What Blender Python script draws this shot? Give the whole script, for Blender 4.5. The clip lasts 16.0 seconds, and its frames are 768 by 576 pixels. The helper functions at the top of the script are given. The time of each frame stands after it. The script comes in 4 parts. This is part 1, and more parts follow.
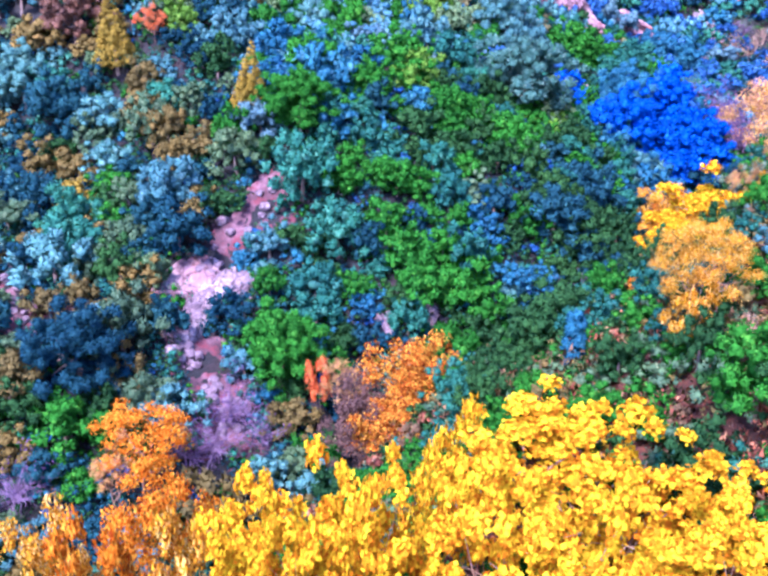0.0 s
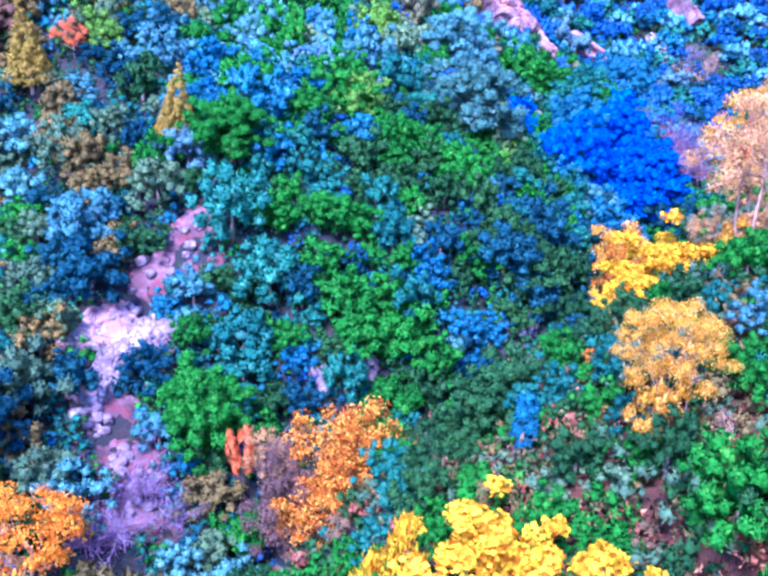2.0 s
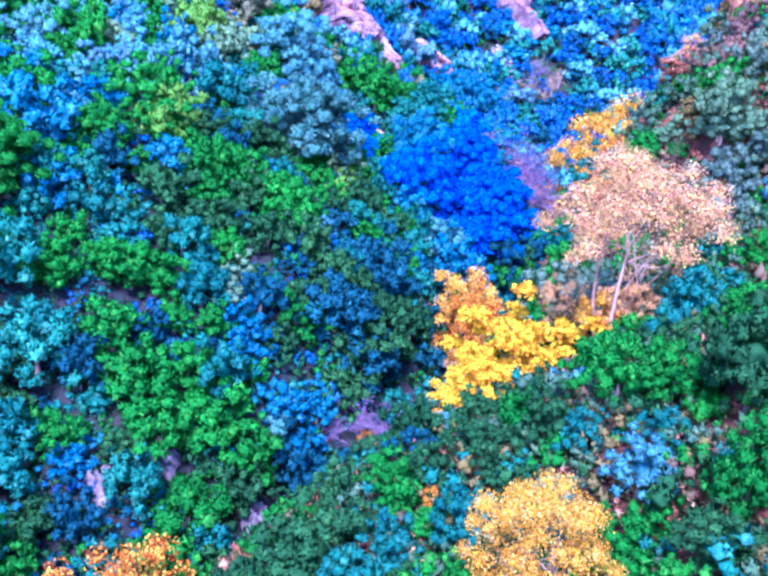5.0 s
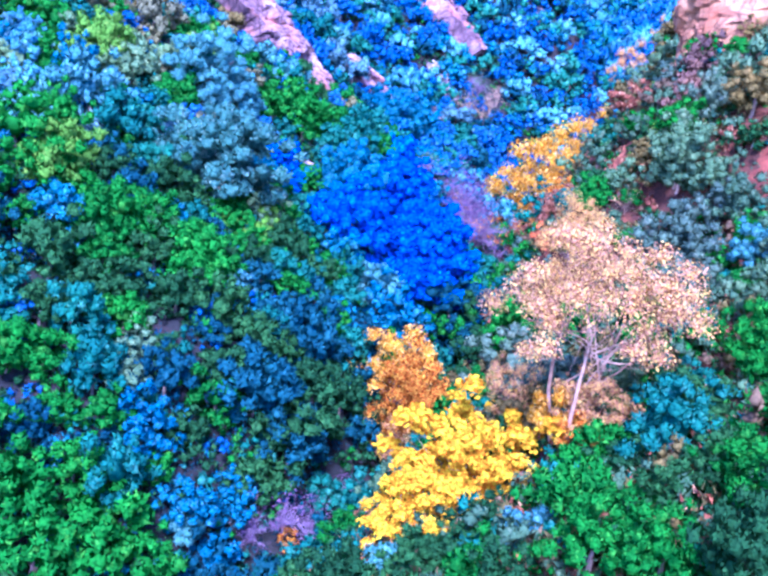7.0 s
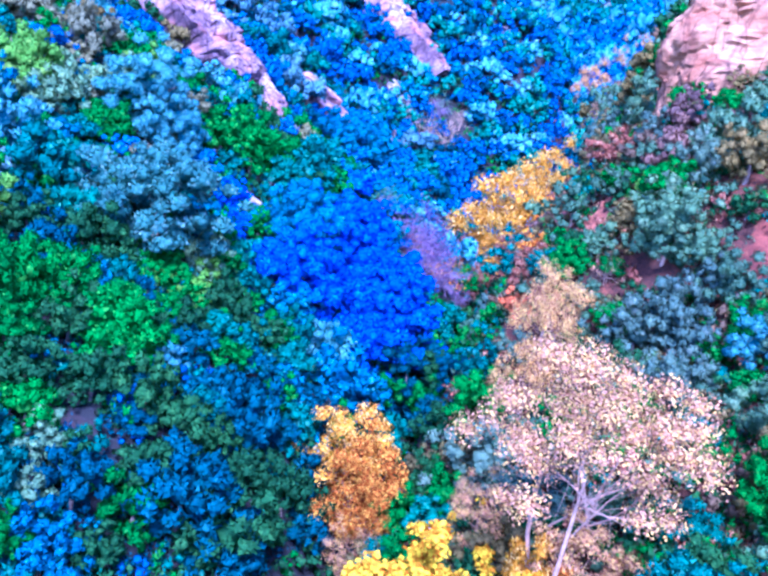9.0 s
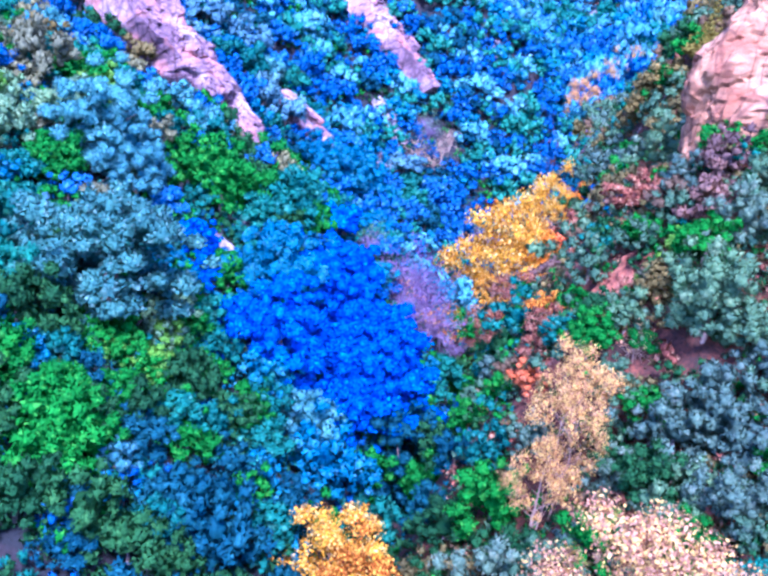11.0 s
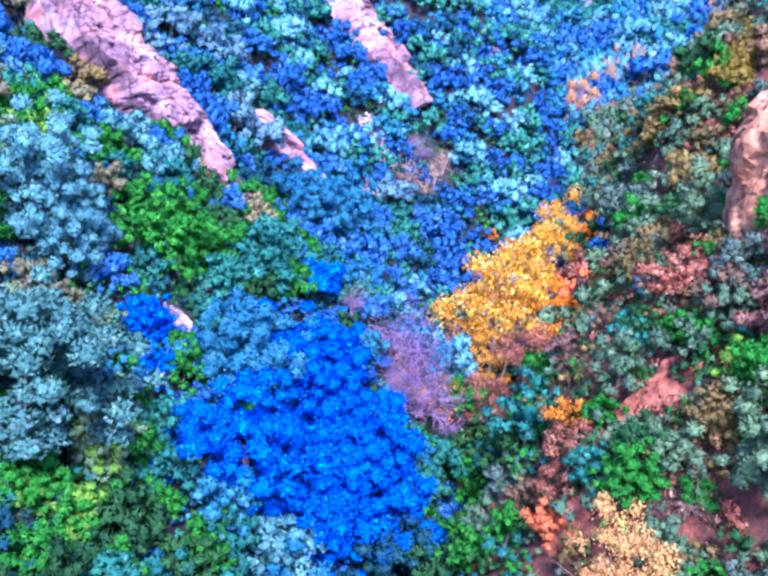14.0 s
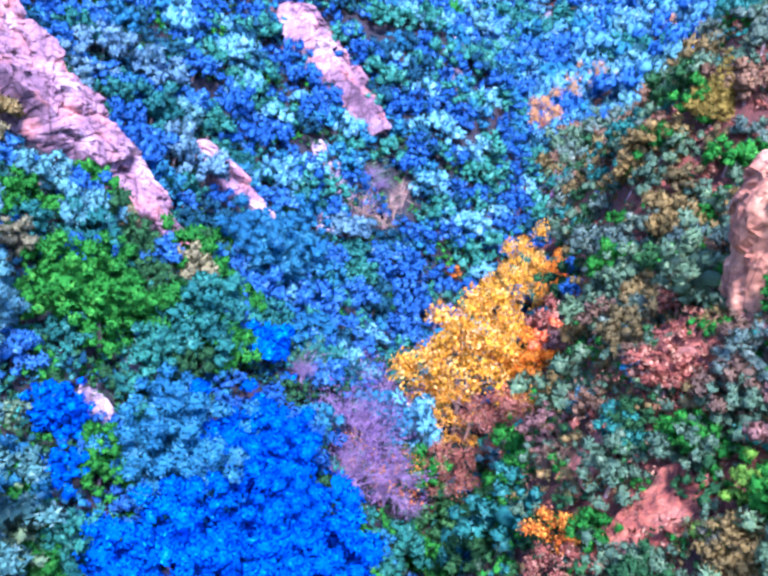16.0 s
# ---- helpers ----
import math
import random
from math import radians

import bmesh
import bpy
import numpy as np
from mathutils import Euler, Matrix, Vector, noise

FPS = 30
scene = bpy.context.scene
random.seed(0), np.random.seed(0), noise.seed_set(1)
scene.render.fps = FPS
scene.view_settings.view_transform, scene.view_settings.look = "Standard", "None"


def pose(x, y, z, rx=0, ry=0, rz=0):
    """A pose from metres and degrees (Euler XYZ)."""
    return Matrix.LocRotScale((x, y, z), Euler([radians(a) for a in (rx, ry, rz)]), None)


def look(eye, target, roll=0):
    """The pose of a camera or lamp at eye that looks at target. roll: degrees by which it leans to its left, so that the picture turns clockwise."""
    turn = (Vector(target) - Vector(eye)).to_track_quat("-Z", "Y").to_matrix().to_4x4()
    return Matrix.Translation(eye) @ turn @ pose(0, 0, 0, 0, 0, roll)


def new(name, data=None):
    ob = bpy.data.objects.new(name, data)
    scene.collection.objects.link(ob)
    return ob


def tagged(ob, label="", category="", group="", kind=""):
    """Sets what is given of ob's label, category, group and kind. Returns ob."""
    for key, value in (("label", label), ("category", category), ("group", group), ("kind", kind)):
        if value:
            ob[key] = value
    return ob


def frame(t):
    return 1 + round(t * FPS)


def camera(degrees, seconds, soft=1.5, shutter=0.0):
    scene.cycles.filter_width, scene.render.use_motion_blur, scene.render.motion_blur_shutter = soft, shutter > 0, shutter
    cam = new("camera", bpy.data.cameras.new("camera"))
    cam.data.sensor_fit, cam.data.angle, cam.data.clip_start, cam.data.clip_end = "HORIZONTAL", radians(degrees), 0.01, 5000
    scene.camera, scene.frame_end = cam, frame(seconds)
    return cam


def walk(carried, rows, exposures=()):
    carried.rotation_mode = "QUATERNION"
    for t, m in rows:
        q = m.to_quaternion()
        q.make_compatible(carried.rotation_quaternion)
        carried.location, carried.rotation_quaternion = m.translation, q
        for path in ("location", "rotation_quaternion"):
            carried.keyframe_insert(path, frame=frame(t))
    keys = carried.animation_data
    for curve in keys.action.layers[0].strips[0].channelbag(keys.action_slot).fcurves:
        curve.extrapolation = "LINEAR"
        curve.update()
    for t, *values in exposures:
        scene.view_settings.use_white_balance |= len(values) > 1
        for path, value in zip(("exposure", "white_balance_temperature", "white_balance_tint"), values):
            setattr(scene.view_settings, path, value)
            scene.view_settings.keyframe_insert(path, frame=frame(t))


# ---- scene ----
cam = camera(51.6, 16.0, soft=2.9)
METRES, EYE, TILT, LEAN, TURN = 50.0, 40.0, -18.0, 0.0, 0.0
ROWS = [
    (0.0, 0.0, 0.0, 0.0, -0.0, 0.0, 0.0),
    (0.5, 0.0032, 0.0183, 0.01, -0.39, 0.26, -0.09),
    (1.0, 0.0072, 0.0384, 0.0236, -0.85, 0.35, -0.2),
    (1.5, 0.011, 0.0595, 0.037, -2.0, 0.4, -0.57),
    (2.0, 0.018, 0.082, 0.0504, -3.47, 0.45, -0.42),
    (2.5, 0.024, 0.1056, 0.065, -5.01, 0.31, -0.53),
    (3.0, 0.0328, 0.1321, 0.0797, -6.0, 0.07, -0.34),
    (3.5, 0.0418, 0.157, 0.0935, -7.8, -0.04, -0.18),
    (4.0, 0.0502, 0.1803, 0.1082, -10.47, -0.16, -0.41),
    (4.5, 0.0583, 0.2035, 0.1213, -12.64, -0.31, -0.66),
    (7.0, 0.1045, 0.3307, 0.2077, -18.95, -0.49, -0.43),
    (7.5, 0.1102, 0.3512, 0.2272, -19.65, -0.52, -0.6),
    (8.0, 0.1181, 0.3741, 0.2482, -19.78, -0.27, -0.63),
    (8.5, 0.1279, 0.3993, 0.2662, -21.31, -0.43, -1.71),
    (9.0, 0.1385, 0.4296, 0.2861, -22.27, -0.63, -1.71),
    (11.5, 0.1845, 0.5816, 0.3706, -23.96, -0.53, -2.03),
    (12.0, 0.196, 0.6085, 0.3906, -24.14, -1.1, -2.34),
    (12.5, 0.2058, 0.6347, 0.4079, -25.36, -1.57, -2.56),
    (13.0, 0.2157, 0.6582, 0.4267, -25.65, -1.87, -2.49),
    (13.5, 0.2229, 0.6781, 0.4432, -25.36, -1.99, -2.35),
    (14.0, 0.2321, 0.6988, 0.4611, -24.87, -1.88, -2.23),
    (14.5, 0.2429, 0.7226, 0.4788, -25.21, -1.8, -2.41),
    (15.0, 0.2558, 0.7482, 0.4962, -26.13, -1.79, -2.52),
    (15.5, 0.2664, 0.7702, 0.5105, -27.06, -1.57, -2.32),
    (16.0, 0.2808, 0.7961, 0.5269, -27.84, -1.56, -2.23),
]
walk(cam, [(t, pose(0, 0, EYE, TILT, LEAN, TURN) @ pose(METRES * x, METRES * y, METRES * z, 90 + pitch, roll, yaw)) for t, x, y, z, yaw, pitch, roll in ROWS],
     exposures=[(0.0, 2.2, 5150, 51), (1.5, 2.35, 4600, 52), (4.5, 2.45, 4350, 50), (7.5, 2.35, 4300, 50), (9.0, 2.3, 4000, 47), (12.5, 2.35, 4700, 47), (16.0, 2.35, 4900, 50)])

# ---- light ----
SUN_UP, SUN_TURN = 56.0, 206.0          # degrees above the horizon, and clockwise from +y
world = bpy.data.worlds.new("sky")
scene.world = world
world.use_nodes = True
sky = world.node_tree.nodes.new("ShaderNodeTexSky")
sky.sky_type, sky.sun_disc = "NISHITA", False
sky.sun_elevation, sky.sun_rotation = radians(SUN_UP), radians(SUN_TURN)
sky.air_density, sky.dust_density, sky.ozone_density = 1.2, 0.4, 3.0
world.node_tree.nodes["Background"].inputs["Strength"].default_value = 0.125
world.node_tree.links.new(sky.outputs["Color"], world.node_tree.nodes["Background"].inputs["Color"])
sun = new("sun", bpy.data.lights.new("sun", "SUN"))
sun.data.energy, sun.data.angle, sun.data.color = 3.4, radians(14), (1.0, 0.93, 0.74)
sun.matrix_world = look((0, 0, 0), (-math.sin(radians(SUN_TURN)) * math.cos(radians(SUN_UP)), -math.cos(radians(SUN_TURN)) * math.cos(radians(SUN_UP)), -math.sin(radians(SUN_UP))))


# ---- materials ----
def shader(name):
    m = bpy.data.materials.new(name)
    m.use_nodes = True
    return m, m.node_tree.nodes, m.node_tree.links, m.node_tree.nodes["Principled BSDF"]


def mixed(nodes, links, kind, factor, a, b):
    n = nodes.new("ShaderNodeMix")
    n.data_type, n.blend_type = "RGBA", kind
    for socket, value in ((n.inputs[0], factor), (n.inputs[6], a), (n.inputs[7], b)):
        if isinstance(value, bpy.types.NodeSocket):
            links.new(value, socket)
        elif isinstance(value, (int, float)):
            socket.default_value = value
        else:
            socket.default_value = (*value, 1)
    return n.outputs[2]


def ramp(nodes, links, factor, *stops):
    n = nodes.new("ShaderNodeValToRGB")
    while len(n.color_ramp.elements) < len(stops):
        n.color_ramp.elements.new(0.5)
    for e, (place, colour) in zip(n.color_ramp.elements, stops):
        e.position, e.color = place, (*colour, 1)
    links.new(factor, n.inputs[0])
    return n.outputs[0]


def grain(nodes, links, scale, detail=3.0, where="Object", rough=0.55):
    c = nodes.new("ShaderNodeTexCoord")
    n = nodes.new("ShaderNodeTexNoise")
    n.inputs["Scale"].default_value, n.inputs["Detail"].default_value, n.inputs["Roughness"].default_value = scale, detail, rough
    links.new(c.outputs[where], n.inputs["Vector"])
    return n.outputs["Fac"]


def foliage(name, deep, fresh, odd=None, vary=0.5, thin=0.3, gloss=0.12, patchy=0.8, share=0.0):
    """Leaves: each its own tone, some of an odd colour, each plant a little different."""
    m, nodes, links, bsdf = shader(name)
    leaf = nodes.new("ShaderNodeNewGeometry").outputs["Random Per Island"]
    plant = nodes.new("ShaderNodeObjectInfo").outputs["Random"]
    odd = odd or fresh
    if not share:
        deep = tuple(0.4 * a + 0.6 * b for a, b in zip(deep, fresh))
        odd = tuple(0.6 * a + 0.4 * b for a, b in zip(odd, fresh))
    edge = 1 - (share or 0.07)
    tone = ramp(nodes, links, leaf, (0.0, deep), (edge * 0.55, fresh), (edge - 0.04, fresh), (edge, odd)) if share else ramp(nodes, links, leaf, (0.0, deep), (0.86, fresh), (0.93, odd))
    patch = ramp(nodes, links, grain(nodes, links, 1.6), (0.3, (0.6, 0.64, 0.7)), (0.7, (1.25, 1.2, 1.05)))
    tone = mixed(nodes, links, "MULTIPLY", patchy, tone, patch)
    tone = mixed(nodes, links, "MULTIPLY", 1.0, tone, ramp(nodes, links, grain(nodes, links, 11.0, 4, rough=0.65), (0.36, (0.74, 0.77, 0.8)), (0.62, (1.14, 1.12, 1.06))))
    whole = ramp(nodes, links, plant, (0.0, (1 - 0.6 * vary, 1 - 0.5 * vary, 1 - 0.3 * vary)), (0.5, (1, 1, 1)), (1.0, (1 + 0.5 * vary, 1 + 0.35 * vary, 1 + 0.1 * vary)))
    tone = mixed(nodes, links, "MULTIPLY", 1.0, tone, whole)
    links.new(tone, bsdf.inputs["Base Color"])
    bsdf.inputs["Roughness"].default_value, bsdf.inputs["Specular IOR Level"].default_value = 0.75, gloss
    through_light = nodes.new("ShaderNodeBsdfTranslucent")
    links.new(tone, through_light.inputs["Color"])
    both = nodes.new("ShaderNodeMixShader")
    both.inputs[0].default_value = thin
    links.new(bsdf.outputs[0], both.inputs[1])
    links.new(through_light.outputs[0], both.inputs[2])
    links.new(both.outputs[0], nodes["Material Output"].inputs["Surface"])
    return m


def stone(name, dark, mid, light, size=1.0, stain=None, bump=0.6, cracks=0.0):
    m, nodes, links, bsdf = shader(name)
    big, small = grain(nodes, links, 0.22 / size, 5, rough=0.6), grain(nodes, links, 2.2 / size, 6, rough=0.65)
    tone = ramp(nodes, links, big, (0.32, dark), (0.5, mid), (0.66, light))
    tone = mixed(nodes, links, "MULTIPLY", 0.75, tone, ramp(nodes, links, small, (0.3, (0.45, 0.43, 0.48)), (0.62, (1.15, 1.13, 1.1))))
    if cracks:
        warp = nodes.new("ShaderNodeVectorMath")
        warp.operation = "MULTIPLY"
        warp.inputs[1].default_value = (1.0, 1.0, 0.45)
        bend = nodes.new("ShaderNodeTexNoise")
        bend.inputs["Scale"].default_value, bend.inputs["Detail"].default_value = 0.5, 4
        shift = nodes.new("ShaderNodeVectorMath")
        shift.operation = "MULTIPLY_ADD"
        shift.inputs[1].default_value = (2.5, 2.5, 2.5)
        links.new(bend.outputs["Color"], shift.inputs[0])
        links.new(nodes.new("ShaderNodeTexCoord").outputs["Object"], shift.inputs[2])
        links.new(shift.outputs[0], warp.inputs[0])
        for scale in (cracks, cracks * 2.7):
            cell = nodes.new("ShaderNodeTexVoronoi")
            cell.feature = "DISTANCE_TO_EDGE"
            cell.inputs["Scale"].default_value = scale
            links.new(warp.outputs[0], cell.inputs["Vector"])
            tone = mixed(nodes, links, "MULTIPLY", 1.0, tone, ramp(nodes, links, cell.outputs["Distance"], (0.0, (0.42, 0.36, 0.40)), (0.05, (0.92, 0.9, 0.92)), (0.3, (1, 1, 1))))
    if stain:
        tone = mixed(nodes, links, "MIX", ramp(nodes, links, grain(nodes, links, 0.5 / size, 4), (0.52, (0, 0, 0)), (0.66, (0.8, 0.8, 0.8))), tone, stain)
    links.new(tone, bsdf.inputs["Base Color"])
    bsdf.inputs["Roughness"].default_value = 0.9
    lift = nodes.new("ShaderNodeBump")
    lift.inputs["Strength"].default_value, lift.inputs["Distance"].default_value = bump, 0.15 * size
    links.new(small, lift.inputs["Height"])
    links.new(lift.outputs[0], bsdf.inputs["Normal"])
    return m


LEAF = {
    "green": foliage("fresh_green_leaves", (0.00638, 0.0534, 0.00828), (0.0223, 0.202, 0.0207), (0.0798, 0.32, 0.0363), gloss=0.06),
    "deep": foliage("dark_green_leaves", (0.00725, 0.0291, 0.0138), (0.0261, 0.107, 0.0322), (0.058, 0.175, 0.0517), gloss=0.06),
    "teal": foliage("teal_green_leaves", (0.00783, 0.0524, 0.0437), (0.0287, 0.193, 0.144), (0.0918, 0.303, 0.23), gloss=0.06),
    "aqua": foliage("blue_green_leaves", (0.00909, 0.0509, 0.0978), (0.0287, 0.179, 0.299), (0.104, 0.295, 0.414), gloss=0.06),
    "blue": foliage("deep_blue_leaves", (0.004, 0.02, 0.20), (0.012, 0.12, 0.66), (0.03, 0.28, 0.80), vary=0.3, gloss=0.06),
    "navy": foliage("dark_blue_green_leaves", (0.0058, 0.0245, 0.0393), (0.0145, 0.0836, 0.121), (0.0362, 0.145, 0.186), gloss=0.06),
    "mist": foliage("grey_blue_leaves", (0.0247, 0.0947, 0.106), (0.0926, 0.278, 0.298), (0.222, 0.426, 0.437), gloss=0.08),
    "sage": foliage("grey_green_leaves", (0.023, 0.0517, 0.0253), (0.0943, 0.19, 0.0978), (0.196, 0.276, 0.149)),
    "silver": foliage("silvery_leaves", (0.0186, 0.064, 0.0575), (0.0816, 0.23, 0.19), (0.255, 0.406, 0.333), gloss=0.06),
    # haze of the upper and far slopes is put into these two leaf colours
    "sky": foliage("haze_paled_blue_leaves", (0.037, 0.131, 0.18), (0.111, 0.343, 0.45), (0.271, 0.497, 0.579), gloss=0.08),
    "haze": foliage("lavender_haze_leaves", (0.034, 0.0805, 0.11), (0.106, 0.236, 0.308), (0.196, 0.356, 0.418)),
    "taupe": foliage("grey_brown_leaves", (0.0495, 0.0308, 0.0154), (0.182, 0.116, 0.066), (0.297, 0.198, 0.11)),
    # this blue holds the far slope's haze as well
    "azure": foliage("azure_haze_leaves", (0.0116, 0.0436, 0.149), (0.0348, 0.145, 0.402), (0.116, 0.272, 0.529), gloss=0.06),
    "slate": foliage("slate_blue_leaves", (0.0253, 0.0483, 0.0345), (0.109, 0.184, 0.132), (0.218, 0.265, 0.196)),
    "pale": foliage("pale_sage_leaves", (0.05, 0.10, 0.05), (0.15, 0.275, 0.14), (0.28, 0.38, 0.2)),
    "lime": foliage("yellow_green_leaves", (0.03, 0.11, 0.012), (0.125, 0.31, 0.03), (0.26, 0.40, 0.06)),
    "rust": foliage("rust_brown_leaves", (0.09, 0.025, 0.02), (0.30, 0.10, 0.06), (0.44, 0.24, 0.14), vary=0.3, share=0.2),
    "khaki": foliage("pale_khaki_leaves", (0.06, 0.06, 0.03), (0.22, 0.22, 0.11), (0.32, 0.30, 0.15)),
    "olive": foliage("olive_brown_leaves", (0.0517, 0.0414, 0.0138), (0.19, 0.149, 0.046), (0.299, 0.207, 0.069)),
    "plum": foliage("brown_violet_leaves", (0.0605, 0.0297, 0.0264), (0.209, 0.116, 0.0935), (0.319, 0.187, 0.132)),
    "violet": foliage("violet_grey_twigs", (0.07, 0.035, 0.13), (0.17, 0.10, 0.24), (0.32, 0.20, 0.32)),
    "ochre": foliage("ochre_needles", (0.09, 0.065, 0.010), (0.29, 0.22, 0.03), (0.38, 0.29, 0.05)),
    "red": foliage("red_orange_leaves", (0.30, 0.05, 0.02), (0.75, 0.20, 0.06), (0.85, 0.38, 0.20)),
    "orange": foliage("orange_leaves", (0.30, 0.05, 0.003), (0.76, 0.24, 0.006), (0.80, 0.40, 0.03), thin=0.4, vary=0.15, patchy=0.7, gloss=0.02, share=0.25),
    "amber": foliage("amber_leaves", (0.09, 0.014, 0.008), (0.52, 0.14, 0.012), (0.82, 0.42, 0.04), thin=0.35, vary=0.2, patchy=0.7, gloss=0.02, share=0.3),
    "pink": foliage("pink_beige_leaves", (0.17, 0.07, 0.035), (0.60, 0.31, 0.17), (0.78, 0.50, 0.13), thin=0.35, vary=0.15, patchy=0.6, gloss=0.03, share=0.3),
    "peach": foliage("peach_leaves", (0.16, 0.06, 0.02), (0.58, 0.31, 0.13), (0.78, 0.50, 0.12), thin=0.35, vary=0.15, patchy=0.7, gloss=0.03, share=0.3),
    "gold": foliage("golden_leaves", (0.22, 0.06, 0.005), (0.74, 0.38, 0.012), (0.84, 0.56, 0.14), thin=0.35, vary=0.2, patchy=0.9, gloss=0.02, share=0.2),
    "yellow": foliage("bright_yellow_leaves", (0.52, 0.19, 0.0), (0.92, 0.63, 0.0), (0.72, 0.26, 0.0), thin=0.35, vary=0.15, patchy=0.8, gloss=0.02, share=0.16),
}
BARK = stone("grey_brown_bark", (0.10, 0.07, 0.06), (0.20, 0.15, 0.13), (0.32, 0.25, 0.22), 0.2)
PALE_BARK = stone("pale_pinkish_bark", (0.22, 0.13, 0.085), (0.38, 0.24, 0.165), (0.52, 0.36, 0.26), 0.2)
TWIG = stone("violet_grey_twig_bark", (0.11, 0.065, 0.13), (0.22, 0.145, 0.25), (0.36, 0.26, 0.39), 0.2)
def soil(m):
    """Red soil on the right bank, litter coloured dark for tree shade on the other."""
    nodes, links = m.node_tree.nodes, m.node_tree.links
    bsdf = nodes["Principled BSDF"]
    old = bsdf.inputs["Base Color"].links[0].from_socket
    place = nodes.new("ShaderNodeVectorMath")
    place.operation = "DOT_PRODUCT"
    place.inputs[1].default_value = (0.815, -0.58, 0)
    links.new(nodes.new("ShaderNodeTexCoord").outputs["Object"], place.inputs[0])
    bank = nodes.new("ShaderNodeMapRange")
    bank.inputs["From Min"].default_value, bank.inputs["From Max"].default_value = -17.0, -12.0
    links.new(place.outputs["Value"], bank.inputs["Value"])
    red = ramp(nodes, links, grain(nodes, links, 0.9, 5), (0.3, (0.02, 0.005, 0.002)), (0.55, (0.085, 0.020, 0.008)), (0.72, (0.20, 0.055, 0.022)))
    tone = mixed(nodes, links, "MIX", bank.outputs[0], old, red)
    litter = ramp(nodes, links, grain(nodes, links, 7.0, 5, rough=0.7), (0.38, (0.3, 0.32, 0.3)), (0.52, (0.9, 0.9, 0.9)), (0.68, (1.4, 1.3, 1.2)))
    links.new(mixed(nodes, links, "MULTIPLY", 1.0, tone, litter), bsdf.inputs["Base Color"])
    return m


# near-black blue: shade between the trees is put into the litter's colour
EARTH = stone("shade_dark_litter", (0.003, 0.004, 0.007), (0.006, 0.008, 0.012), (0.014, 0.014, 0.018), 1.0, (0.02, 0.010, 0.014))
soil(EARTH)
ROSE = stone("rose_grey_rock", (0.09, 0.045, 0.06), (0.26, 0.15, 0.17), (0.50, 0.38, 0.37), 1.0, (0.42, 0.16, 0.12), bump=1.0, cracks=0.45)
WHITE = stone("pale_limestone", (0.12, 0.085, 0.105), (0.26, 0.20, 0.22), (0.44, 0.37, 0.38), 0.5, bump=1.0, cracks=0.9)
PEBBLE = stone("violet_grey_stone", (0.06, 0.04, 0.055), (0.15, 0.105, 0.135), (0.34, 0.28, 0.31), 0.4, bump=0.8)
RED_ROCK = stone("red_brown_rock", (0.10, 0.022, 0.010), (0.29, 0.085, 0.035), (0.44, 0.19, 0.10), 0.4, (0.20, 0.04, 0.02), bump=1.0, cracks=0.8)
BUFF = stone("pinkish_buff_rock", (0.24, 0.08, 0.025), (0.48, 0.225, 0.10), (0.60, 0.35, 0.17), 1.0, (0.28, 0.085, 0.035), bump=1.0, cracks=0.3)
RED_EARTH = stone("red_earth", (0.05, 0.008, 0.004), (0.12, 0.022, 0.010), (0.24, 0.055, 0.026), 0.35, bump=1.0)
MAUVE_EARTH = stone("mauve_earth", (0.03, 0.013, 0.02), (0.085, 0.036, 0.05), (0.19, 0.10, 0.125), 0.35, (0.13, 0.02, 0.03), bump=1.0)


# ---- the lie of the land: a steep wooded ravine, u along it, v across it ----
AX, AY = 0.58, 0.815


def along(x, y):
    return AX * x + AY * y, AY * x - AX * y


def back(u, v):
    return AX * u + AY * v, AY * u - AX * v


def ease(a, b, t):
    t = np.clip((t - a) / (b - a), 0, 1)
    return t * t * (3 - 2 * t)


